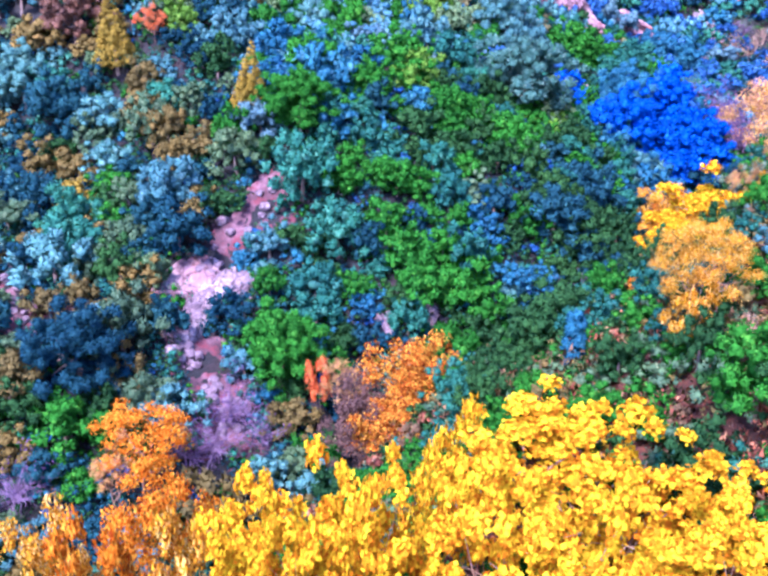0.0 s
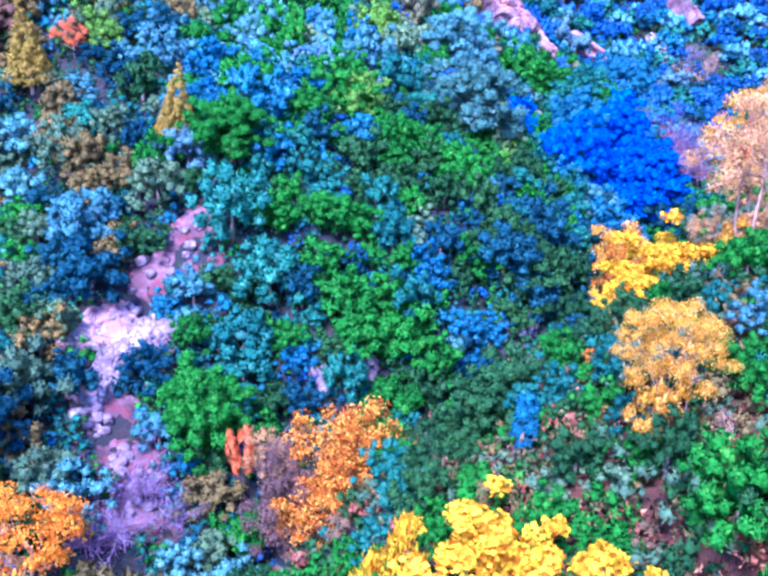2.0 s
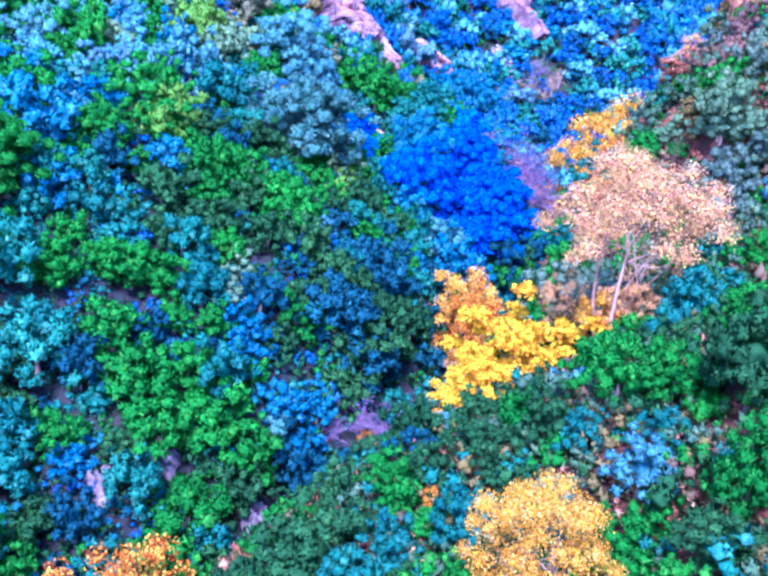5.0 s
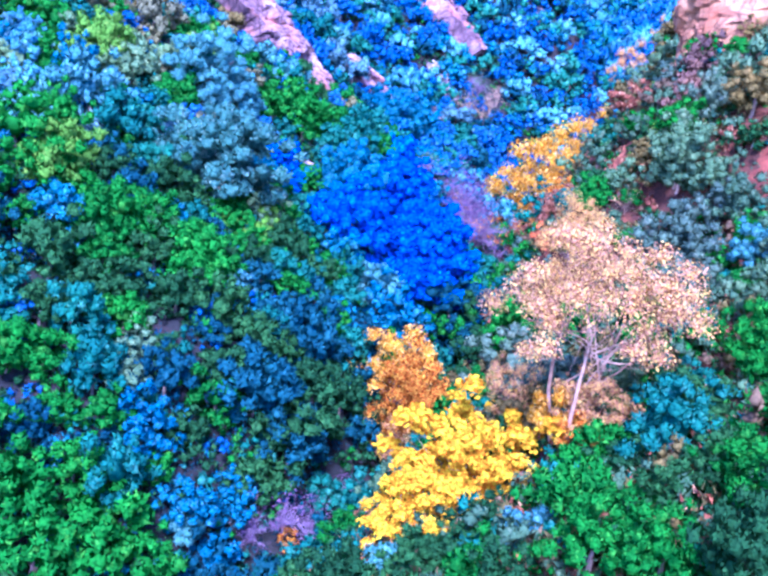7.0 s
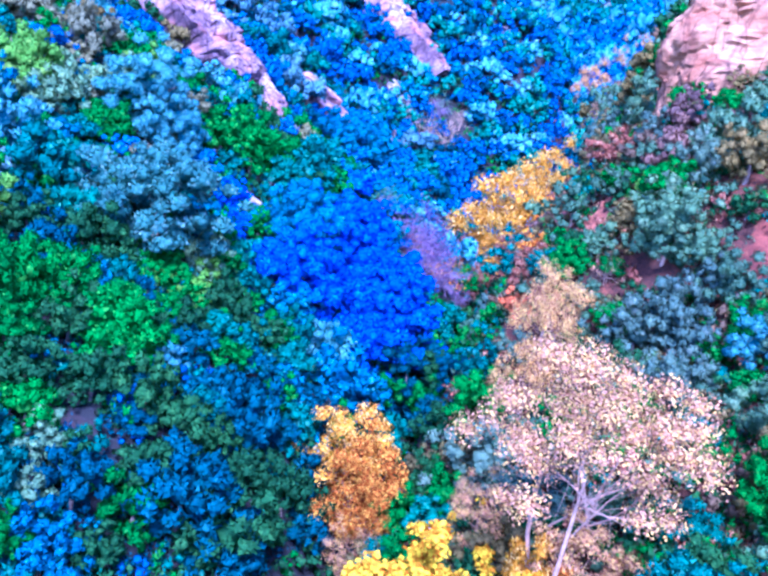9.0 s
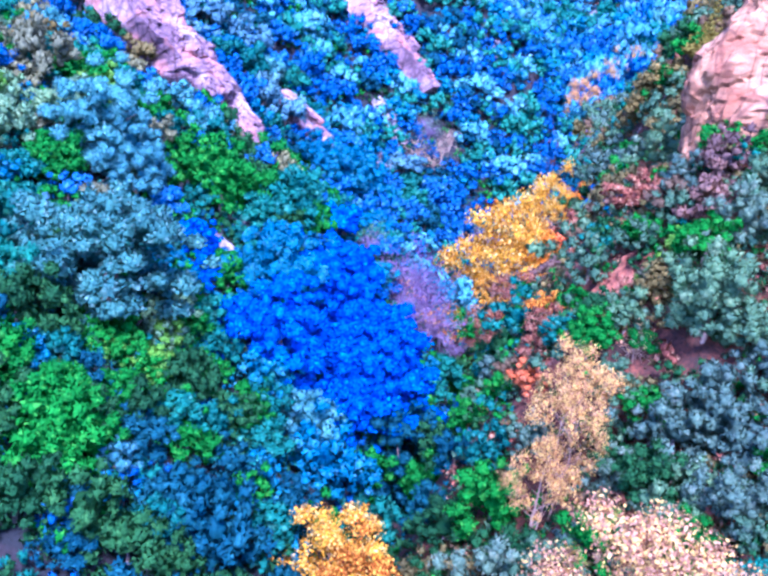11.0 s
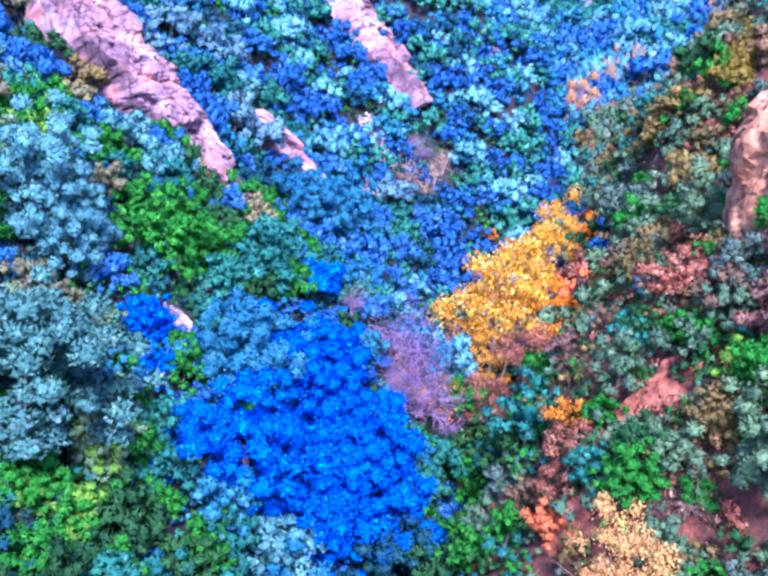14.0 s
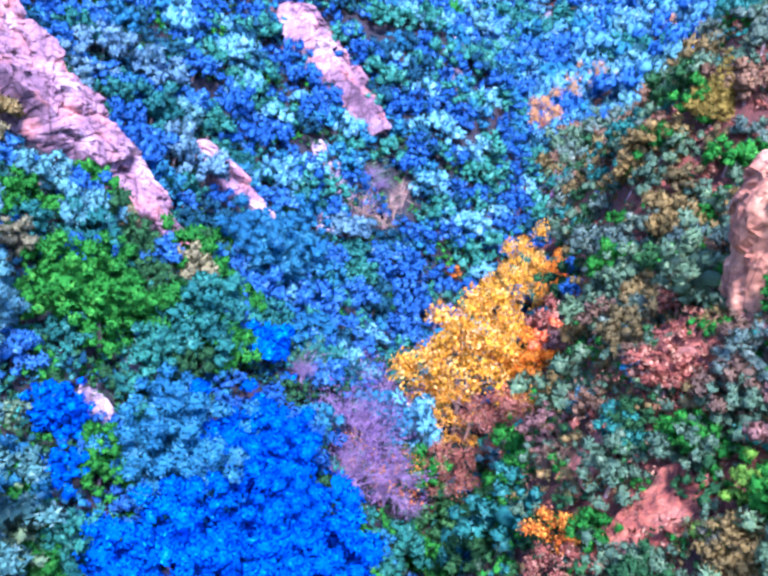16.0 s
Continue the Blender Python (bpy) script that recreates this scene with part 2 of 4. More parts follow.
def ground(x, y):
    """Height of the bare ground; x and y may be arrays."""
    x, y = np.asarray(x, float), np.asarray(y, float)
    u, v = along(x, y)
    v = v + 0.7 * np.sin(u / 11.0) + 0.5 * np.sin(u / 5.3 + 1)
    v = v + 18 - 0.15 * (np.clip(u, 18, 98) - 48) + 4 * ease(125, 170, u)
    bed = 17.4 + 0.095 * (u - 30) + 0.0011 * np.maximum(0, u - 190) ** 2
    d, e = np.maximum(0, -v), np.maximum(0, v)
    hollow = ease(86, 96, u) * (1 - ease(112, 124, u))
    left = (0.42 * d + (6.6 - 3.4 * hollow) * (1 - np.exp(-d / 6)) + 0.35 * hollow * np.maximum(0, d - 23)) * (0.55 + 0.45 * ease(28, 45, u))
    spur = 5 * ease(108, 127, u) * (1 - ease(140, 175, u)) * ease(-4, 6, d - 0.2 * e)
    wall = 2 + 3 * ease(18, 28, u) + 3 * ease(28, 39, u) + 7 * ease(61, 69, u) + 4 * ease(70, 77, u) - 3 * ease(81, 92, u) - 9 * ease(118, 142, u)
    right = (0.33 + 0.17 * ease(16, 29, u)) * e + wall * (1 - np.exp(-e / (5.5 - 1.5 * ease(61, 69, u))))
    rough = 0.35 * np.sin(x * 0.9 + 1.3 * np.sin(y * 0.53)) * np.sin(y * 0.8 + 1.1 * np.sin(x * 0.47)) + 0.8 * np.sin(u / 7.0 + v / 9.0) * np.sin(v / 6.0 - u / 13.0)
    spur = spur + 11 * ease(120, 140, u) * (1 - ease(150, 172, u)) * ease(-3.5, 1, -v)
    right = right + 1.5 * np.clip(e - 3, 0, 8) * ease(102, 114, u) * (1 - ease(124, 150, u))
    far = 6 * np.sin(u / 41.0 + v / 60.0) * np.sin(v / 37.0 + 1) * ease(150, 260, u)
    return bed + left + right + spur + rough + far


def smooth_mesh(name, verts, faces, material, normals=None):
    me = bpy.data.meshes.new(name)
    me.from_pydata([tuple(p) for p in verts], [], [tuple(int(i) for i in f) for f in faces])
    me.materials.append(material)
    me.shade_smooth()
    if normals is not None:
        me.normals_split_custom_set_from_vertices([tuple(n) for n in normals])
    return me


def sheet(us, vs):
    uu, vv = np.meshgrid(us, vs, indexing="ij")
    x, y = back(uu, vv)
    verts = np.stack([x, y, ground(x, y)], -1).reshape(-1, 3)
    n = len(vs)
    faces = [(i * n + j, i * n + j + 1, (i + 1) * n + j + 1, (i + 1) * n + j) for i in range(len(us) - 1) for j in range(n - 1)]
    return verts, [f[::-1] for f in faces]


us = np.concatenate([np.arange(-160, 0, 8), np.arange(0, 130, 1.0), np.arange(130, 260, 4), np.arange(260, 901, 20)])
vs = np.concatenate([np.arange(-600, -80, 20), np.arange(-80, -50, 3), np.arange(-50, 16, 1.0), np.arange(16, 60, 4), np.arange(60, 601, 20)])
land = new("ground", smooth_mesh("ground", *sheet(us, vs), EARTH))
tagged(land, "leaf-littered earth of a steep wooded ravine, one bank coloured shade-dark", "ground", kind="structure")


# ---- building blocks of plants ----
rng = np.random.default_rng(7)


def unit(a):
    return a / np.maximum(1e-9, np.linalg.norm(a, axis=-1, keepdims=True))


def ball(n):
    return unit(rng.normal(size=(n, 3)))


t_ = (1 + 5 ** 0.5) / 2
ICO_V = unit(np.array([(-1, t_, 0), (1, t_, 0), (-1, -t_, 0), (1, -t_, 0), (0, -1, t_), (0, 1, t_), (0, -1, -t_), (0, 1, -t_), (t_, 0, -1), (t_, 0, 1), (-t_, 0, -1), (-t_, 0, 1)], float))
ICO_F = np.array([int(c, 12) for c in "0b5051017 07a0ab159 5b4ba2a76 718394 342 326368389 495 24b 62a 867 981".replace(" ", "")]).reshape(-1, 3)


OCT_V = np.array([(1, 0, 0), (-1, 0, 0), (0, 1, 0), (0, -1, 0), (0, 0, 1), (0, 0, -1)], float)
OCT_F = np.array([(0, 2, 4), (2, 1, 4), (1, 3, 4), (3, 0, 4), (2, 0, 5), (1, 2, 5), (3, 1, 5), (0, 3, 5)])


def halved(v, f):
    """Each face in four, pushed out to the sphere."""
    v, seen, out = [tuple(p) for p in v], {}, []

    def mid(a, b):
        key = (min(a, b), max(a, b))
        if key not in seen:
            seen[key] = len(v)
            v.append(tuple(unit(np.array(v[a]) + np.array(v[b]))))
        return seen[key]
    for a, b, c in f:
        d, e, g = mid(a, b), mid(b, c), mid(c, a)
        out += [(a, d, g), (d, b, e), (g, e, c), (d, e, g)]
    return np.array(v), np.array(out)


BALL_V, BALL_F = halved(ICO_V, ICO_F)


def leaf_cards(points, normals, size, width=0.36, loose=0.6, kite=False):
    """Loose leaves or sprays: kites of four corners, or plain three-cornered tips for the small-leaved trees."""
    n = len(points)
    nor = unit(normals + loose * rng.normal(size=(n, 3)) + (0, 0, 0.35))
    tan = unit(np.cross(nor, ball(n)))
    side = np.cross(nor, tan)
    s = (size * rng.uniform(0.65, 1.35, n))[:, None]
    if kite:
        v = np.stack([points - tan * s * 0.5, points - side * s * width + tan * s * 0.08, points + tan * s * 0.5 - nor * s * 0.12, points + side * s * width + tan * s * 0.08], 1)
        return v.reshape(-1, 3), np.arange(4 * n).reshape(-1, 4)
    tuft = (rng.uniform(size=n) < 0.65)[:, None]        # most sprays stand out of the crown in tufts
    tan = np.where(tuft, unit(normals + 0.55 * rng.normal(size=(n, 3)) + (0, 0, 0.45)), tan)
    side = np.where(tuft, unit(np.cross(tan, ball(n))), side)
    s = np.where(tuft, s * 1.2, s)
    v = np.stack([points - tan * s * 0.4 + side * s * width * 0.85, points - tan * s * 0.4 - side * s * width * 0.85, points + tan * s * 0.65], 1)
    return v.reshape(-1, 3), np.arange(3 * n).reshape(-1, 3)


def crown_points(lumps, n, low=-0.35, spread=0.3):
    c, r = lumps[:, :3], lumps[:, 3]
    pick = rng.choice(len(c), n * 3, p=r ** 2 / (r ** 2).sum())
    d = ball(n * 3)
    d[:, 2] = np.where(d[:, 2] < low, -d[:, 2], d[:, 2])
    p = c[pick] + d * (r[pick] * rng.uniform(1 - spread, 1.08, n * 3))[:, None]
    near = np.min(np.linalg.norm(p[:, None] - c[None], axis=2) / r[None] + 9 * (np.arange(len(c))[None] == pick[:, None]), axis=1)
    keep = np.flatnonzero(near > 0.82)[:n]
    return p[keep], d[keep]


def join(*pieces):
    verts, faces, base = [], [], 0
    for v, f in pieces:
        verts.append(v)
        faces += [[int(i) + base for i in row] for row in f]
        base += len(v)
    return np.concatenate(verts), faces


def soft_normals(d, corners, keep, v, f):
    """Turns each leaf's face outwards, and gives normals that follow the billow of the foliage more than the single leaf."""
    q = v.reshape(-1, corners, 3)
    flat = unit(np.cross(q[:, 1] - q[:, 0], q[:, 2] - q[:, 0]))
    n = unit(d + (0, 0, 0.3))
    away = (flat * n).sum(1, keepdims=True) < 0
    flat = np.where(away, -flat, flat)
    return np.where(away, f[:, ::-1], f), np.repeat(unit(n + keep * flat), corners, axis=0)


def billows(lumps, share=0.9):
    """The dense inner foliage: one uneven, dented clump for each billow of the crown, and its normals."""
    pieces, normals = [], []
    for x, y, z, r in lumps:
        bv, bf = OCT_V @ np.array(Euler(rng.uniform(0, 6, 3)).to_matrix()), OCT_F
        v = bv * (1.08 + 0.11 * rng.normal(size=(len(bv), 1)))
        pieces.append((v * r * share + (x, y, z), bf))
        normals.append(unit(bv + (0, 0, 0.15)))
    v, f = join(*pieces)
    return v, f, np.concatenate(normals)


def crown_mesh(name, lumps, n, size, low=-0.35, dense=0, core=True, width=0.45, loose=0.6, spread=0.3, kite=False, keep=0.2):
    p, d = crown_points(lumps, n, low, spread)
    v, f = leaf_cards(p, d, size, width, loose, kite)
    f, normals = soft_normals(d, 4 if kite else 3, keep, v, f)
    if dense:
        inner, inner_faces, around = billows(lumps, dense)
        mid, out = lumps[:, :3].mean(0), lumps[:, :3].std(0) * 0.65
        v, f = join((v, f), (inner, inner_faces), *([(ICO_V * out + mid, ICO_F)] if core else []))
        normals = np.concatenate([normals, around] + ([ICO_V] if core else []))
    return smooth_mesh(name, v, f, LEAF["green"], normals)


def tube(path, radii, sides=6):
    """A tapered limb along a path of points."""
    path = np.array(path, float)
    rings = []
    for i, (p, r) in enumerate(zip(path, radii)):
        way = unit(path[min(i + 1, len(path) - 1)] - path[max(i - 1, 0)])
        a = unit(np.cross(way, (0.3, 0.9, 0.2)))
        b = np.cross(way, a)
        rings.append([p + r * (math.cos(k * math.tau / sides) * a + math.sin(k * math.tau / sides) * b) for k in range(sides)])
    v = np.array(rings).reshape(-1, 3)
    f = [(i * sides + k, i * sides + (k + 1) % sides, (i + 1) * sides + (k + 1) % sides, (i + 1) * sides + k) for i in range(len(path) - 1) for k in range(sides)]
    return v, f


def limb_path(a, b, bend, steps=5):
    a, b = np.array(a, float), np.array(b, float)
    side = rng.normal(size=3) * bend
    return [a + (b - a) * k / (steps - 1) + side * math.sin(math.pi * k / (steps - 1)) for k in range(steps)]


def stem_meshes(height, radius, tips, material, fork=0.45, stems=1, twigs=0):
    """A trunk (or several stems) and its limbs with their twigs, each a mesh."""
    meshes = []
    leans = [np.array([math.cos(k * 2.4), math.sin(k * 2.4), 0]) * (0.12 * height if stems > 1 else 0) for k in range(stems)]
    for lean in leans:
        way = limb_path(lean * 0.3 - np.array((0, 0, 0.5)), np.array([0, 0, height]) + lean * 2, height * 0.04)
        meshes.append(("trunk", smooth_mesh("trunk", *tube(way, [radius * k for k in (1.35, 1.0, 0.85, 0.7, 0.45)], 6), material), []))
    for i, tip in enumerate(tips):
        tip, lean = np.array(tip, float), leans[i % stems]
        k = fork + (1 - fork) * rng.uniform(0, 0.9)
        start = lean * (0.3 + 1.7 * k) + np.array([0, 0, height * k])
        path = limb_path(start, tip, 0.07 * np.linalg.norm(tip - start))
        pieces, shoots = [tube(path, [radius * q for q in (0.45, 0.36, 0.28, 0.18, 0.07)], 5)], []
        for _ in range(twigs):
            j = rng.integers(1, 4)
            end = path[j] + (tip - start) * 0.35 + rng.normal(size=3) * 0.22 * np.linalg.norm(tip - start)
            shoots.append(tube(limb_path(path[j], end, 0.05, 3), [radius * q for q in (0.16, 0.1, 0.04)], 4))
        if twigs > 4:
            pieces, shoots = pieces + shoots, []
        meshes.append(("limb", smooth_mesh("limb", *join(*pieces), material), [smooth_mesh("twig", *q, material) for q in shoots]))
    return meshes


def dome(n, flat=0.75, low=-0.1, lump=0.42, wobble=0.18):
    """Lumps over a dome of radius 1."""
    k = np.arange(n) + 0.5
    z = low + (1 - low) * k / n
    a = k * 2.39996
    r = np.sqrt(np.maximum(0, 1 - z ** 2))
    c = np.stack([r * np.cos(a), r * np.sin(a), z * flat], 1) * 0.72 + rng.normal(size=(n, 3)) * wobble * 0.6
    return np.concatenate([c, (lump * rng.uniform(0.7, 1.25, n))[:, None]], 1)


# crowns have a radius of about 1 and sit with their widest part at z = 0
SHAPES = {}


def shape(kind, count, lumps, n, size, lift, bark=BARK, stems=1, twigs=0, thick=0.09, limbs=0, **more):
    """Variants of one growth form: crown, trunk and limbs; lift is the crown's middle above the ground."""
    SHAPES[kind] = []
    for i in range(count):
        bl = lumps()
        bl[:, 2] += lift
        crown = crown_mesh("crown", bl, n, size, **more)
        tips = bl[:: max(1, len(bl) // limbs), :3] * (1, 1, 0.95) * (0.88 if bark is not BARK else 0.7) if limbs else ()
        SHAPES[kind].append([("crown", crown, [])] + stem_meshes(lift * 0.9, thick, tips, bark, stems=stems, twigs=twigs))


def tiers():
    """Whorls of drooping boughs, wide below and pointed above."""
    rows = []
    for k in range(15):
        r = 0.95 * (1 - k / 15.5)
        n = max(1, round(9 * r))
        for j in range(n):
            a = j * math.tau / n + k * 1.1
            rows.append((r * 0.75 * math.cos(a), r * 0.75 * math.sin(a), -1.0 + 0.205 * k + rng.uniform(-0.06, 0.06) - 0.1 * r, 0.10 + 0.20 * r))
    return np.array(rows)


def column():
    z = np.linspace(-1.2, 1.3, 11)
    w = 0.45 * np.sqrt(np.maximum(0.05, 1 - (z / 1.6) ** 2))
    a = np.arange(11) * 2.4
    return np.stack([w * np.cos(a) * 0.7, w * np.sin(a) * 0.7, z, w * 0.85 + 0.1], 1)


def layered():
    """Flat plates of foliage, as an old umbrella-shaped tree carries."""
    rows = []
    for k in range(16):
        a, r = k * 2.4, 0.85 * math.sqrt((k + 0.5) / 16)
        for j in range(3):
            rows.append((r * math.cos(a) + rng.normal() * 0.12, r * math.sin(a) + rng.normal() * 0.12, 0.7 - 1.1 * r * r + rng.normal() * 0.12, 0.22))
    return np.array(rows)


shape("round", 5, lambda: dome(34, 0.85, -0.55, 0.25, 0.34), 1500, 0.11, 0.62, dense=0.7, spread=0.35)
shape("lumpy", 6, lambda: dome(38, 0.95, -0.6, 0.24, 0.4), 1600, 0.105, 0.75, dense=0.7, spread=0.35)
shape("far_round", 4, lambda: dome(26, 0.9, -0.55, 0.28, 0.4), 850, 0.145, 0.68, dense=0.7, spread=0.35)
shape("grand", 4, lambda: dome(130, 0.95, -0.7, 0.16, 0.38), 17000, 0.044, 0.8, limbs=5, dense=0.66, core=False, spread=0.4)
shape("bush", 4, lambda: dome(28, 0.6, 0.0, 0.27, 0.26), 1900, 0.085, 0.3, thick=0.05, dense=0.7, spread=0.4)
shape("column", 2, column, 2200, 0.12, 1.5, dense=0.7, spread=0.35)
shape("cone", 3, tiers, 7500, 0.075, 1.4, dense=0.4, spread=0.5, width=0.3)
shape("layered", 2, layered, 19000, 0.033, 0.9, dense=0.6, spread=0.45, limbs=6)
shape("airy", 3, lambda: dome(40, 0.85, -0.3, 0.24, 0.4), 7500, 0.038, 1.45, bark=PALE_BARK, stems=2, twigs=4, thick=0.03, spread=0.95, loose=1.2, width=0.42, limbs=10, kite=True, keep=1.2)
shape("umbrella", 2, lambda: dome(80, 0.7, -0.45, 0.2, 0.3), 26000, 0.025, 1.6, bark=PALE_BARK, stems=3, twigs=4, thick=0.026, spread=0.9, loose=1.2, width=0.42, limbs=14, kite=True, keep=0.9)
shape("mulberry", 3, lambda: dome(70, 1.0, -0.5, 0.18, 0.55), 8000, 0.082, 1.3, bark=PALE_BARK, stems=2, twigs=3, thick=0.03, spread=0.95, loose=1.5, width=0.42, limbs=12, kite=True, keep=2.2)
shape("autumn", 3, lambda: dome(44, 1.0, -0.5, 0.25, 0.4), 8000, 0.047, 1.3, bark=PALE_BARK, twigs=3, thick=0.035, spread=0.9, loose=1.2, width=0.45, limbs=8, kite=True, keep=1.3)
shape("fine", 4, lambda: dome(60, 0.95, -0.6, 0.2, 0.4), 3900, 0.064, 0.75, dense=0.68, spread=0.38)
shape("small", 3, lambda: dome(20, 1.0, -0.5, 0.32, 0.3), 2800, 0.085, 1.3, bark=PALE_BARK, thick=0.04, spread=0.8, loose=1.2)
shape("twiggy", 3, lambda: dome(16, 1.1, -0.3, 0.36, 0.34), 420, 0.05, 0.6, bark=TWIG, stems=3, twigs=16, thick=0.042, spread=0.9, loose=1.2, limbs=11)

shape("brush", 2, lambda: dome(14, 1.1, -0.3, 0.34, 0.34), 160, 0.05, 0.6, bark=PALE_BARK, stems=3, twigs=12, thick=0.03, spread=0.9, loose=1.2, limbs=10)

KINDS = {
    # kind: name, form, leaf, label
    "oak": ("evergreen_oak", ("round", "lumpy"), "green", "fresh green bushy evergreen oak on the steep slope"),
    "dark": ("holm_oak", ("round", "lumpy"), "deep", "dark green dense holm oak on the steep slope"),
    "teal": ("teal_oak", ("lumpy", "round"), "teal", "teal-green rounded oak among the slope woods"),
    "aqua": ("bay_tree", ("lumpy", "round"), "aqua", "blue-green rounded bay tree in the slope woods"),
    "blue": ("blue_tree", ("lumpy",), "blue", "deep blue dense tree in the shaded ravine"),
    "navy": ("shade_oak", ("lumpy", "round"), "navy", "dark blue-green oak in the shade of the ravine"),
    "mist": ("wild_olive", ("lumpy", "round"), "mist", "grey-blue feathery wild olive on the slope"),
    "sky": ("misty_oak", ("lumpy", "round"), "sky", "pale blue-green oak high on the slope, paled for haze"),
    "slate": ("slate_olive", ("lumpy", "round"), "slate", "slate-blue wild olive on the red earth bank"),
    "haze": ("hazy_olive", ("lumpy", "round"), "haze", "lavender-grey olive beside the rock faces"),
    "taupe": ("dry_oak", ("lumpy", "round"), "taupe", "grey-brown dry oak on the red earth bank"),
    "azure": ("azure_oak", ("lumpy", "round"), "azure", "azure-blue oak on the far slope, its blue including haze"),
    "sage": ("grey_oak", ("round", "lumpy"), "sage", "grey-green downy oak on the slope"),
    "pale": ("pale_olive", ("lumpy",), "pale", "pale silvery green olive standing out of the woods"),
    "lime": ("young_oak", ("round",), "lime", "yellow-green young oak with bright new leaves"),
    "khaki": ("khaki_oak", ("lumpy", "round"), "khaki", "pale khaki oak turning yellow beside the rocks"),
    "rust": ("rusty_oak", ("lumpy",), "rust", "rust-brown withered oak on the red bank"),
    "olive": ("brown_oak", ("round", "lumpy"), "olive", "olive-brown oak half withered for autumn"),
    "plum": ("withered_tree", ("lumpy",), "plum", "brown-violet withering tree on the slope"),
    "layered": ("umbrella_oak", ("layered",), "silver", "large silvery grey-green tree with billowing boughs"),
    "cone": ("golden_conifer", ("cone",), "ochre", "ochre-yellow cone-shaped conifer rising from the woods"),
    "column": ("blue_cypress", ("column",), "aqua", "slender blue-green feathery cypress"),
    "bush": ("green_bush", ("bush",), "green", "low green leafy bush on the ravine side"),
    "darkbush": ("ivy_mound", ("bush",), "deep", "low mound of dark green ivy"),
    "greybush": ("grey_bush", ("bush",), "mist", "low grey-blue bush on the ravine side"),
    "twiggy": ("bare_shrub", ("twiggy",), "violet", "violet-grey leafless twiggy shrub in the ravine bed"),
    "brush": ("dry_shrub", ("brush",), "pink", "pale pinkish leafless dry shrub on the bank"),
    "red": ("red_sumac", ("autumn",), "red", "red-orange autumn tree on the wooded slope"),
    "orange": ("orange_maple", ("autumn",), "orange", "orange autumn maple with small fluttering leaves"),
    "amber": ("amber_maple", ("autumn",), "amber", "amber and rust autumn maple in the ravine"),
    "pink": ("pink_walnut", ("airy",), "pink", "pinkish-beige airy walnut with pale bare limbs"),
    "gold": ("golden_plane", ("autumn",), "gold", "golden autumn plane tree in the ravine bed"),
    "yellow": ("yellow_mulberry", ("mulberry",), "yellow", "bright yellow large-leaved mulberry in full autumn colour"),
}
planted = []


def plant(kind, x, y, r, tall=1.0, turn=None, leaf=None, form=None, sink=0.0, top=None):
    """A tree or bush of crown radius r; top: the height of its highest leaves, where it is known."""
    name, forms, colour, label = KINDS[kind]
    pick = form or forms[rng.integers(len(forms))]
    if pick in ("autumn", "mulberry") and r < 1.2:
        pick = "small"
    elif pick in ("round", "lumpy") and r > 2.3:
        pick = "grand"
    elif pick in ("round", "lumpy") and (38 < along(x, y)[0] < 70 and along(x, y)[1] > -15 and r > 1.1 or along(x, y)[0] <= 42 and along(x, y)[1] > -16 and r > 0.7):
        pick = "fine"
    elif pick in ("round", "lumpy") and along(x, y)[0] > 84:
        pick = "far_round"
    pieces = SHAPES[pick][rng.integers(len(SHAPES[pick]))]
    z = float(ground(x, y)) - sink
    turn = rng.uniform(0, 360) if turn is None else turn
    if top:
        reach = {"bush": 1.05, "round": 1.6, "far_round": 1.7, "lumpy": 1.85, "grand": 1.85, "column": 3.0, "cone": 3.3, "layered": 1.8, "airy": 2.4, "umbrella": 2.3, "autumn": 2.45, "mulberry": 2.45, "fine": 1.85, "small": 2.45, "twiggy": 1.6, "brush": 1.6}[pick]
        tall = max(0.8, (top - z) / (reach * r))
        z = top - reach * r * tall
    thing = tagged(new(name), label, "bush" if pick in ("bush", "twiggy", "brush") else "tree", KINDS[kind][0].replace("_", " ") + "s of the ravine")
    thing.empty_display_size = 0.3
    thing.matrix_world = pose(x, y, z, rng.uniform(-5, 5), rng.uniform(-5, 5), turn) @ Matrix.Diagonal((r, r, r * tall, 1))
    for part_name, me, shoots in pieces:
        ob = new(part_name, me)
        ob.parent = thing
        if pick in ("twiggy", "brush") and part_name == "limb":
            tagged(ob, kind="stuff")
        for shoot in shoots if r > 1.5 else ():
            new("twig", shoot).parent = ob
        if part_name == "crown":
            ob.material_slots[0].link = "OBJECT"
            ob.material_slots[0].material = LEAF[leaf or colour]
    planted.append((x, y, r * (2.2 if pick == "column" else 0.5 if pick == "brush" else 1.15 if top else 1)))
    return thing


# ---- rock and bare earth ----
bare = []
ROCKS = {
    "outcrop": ("rock_outcrop", "weathered rock outcrop among the trees", "rock", 0.6),
    "boulder": ("boulder", "pale limestone boulder lying among the bushes", "boulder", 0.9),
    "bare": ("bare_earth", "strip of bare reddish earth and scree on the slope", "earth", 0.12),
}


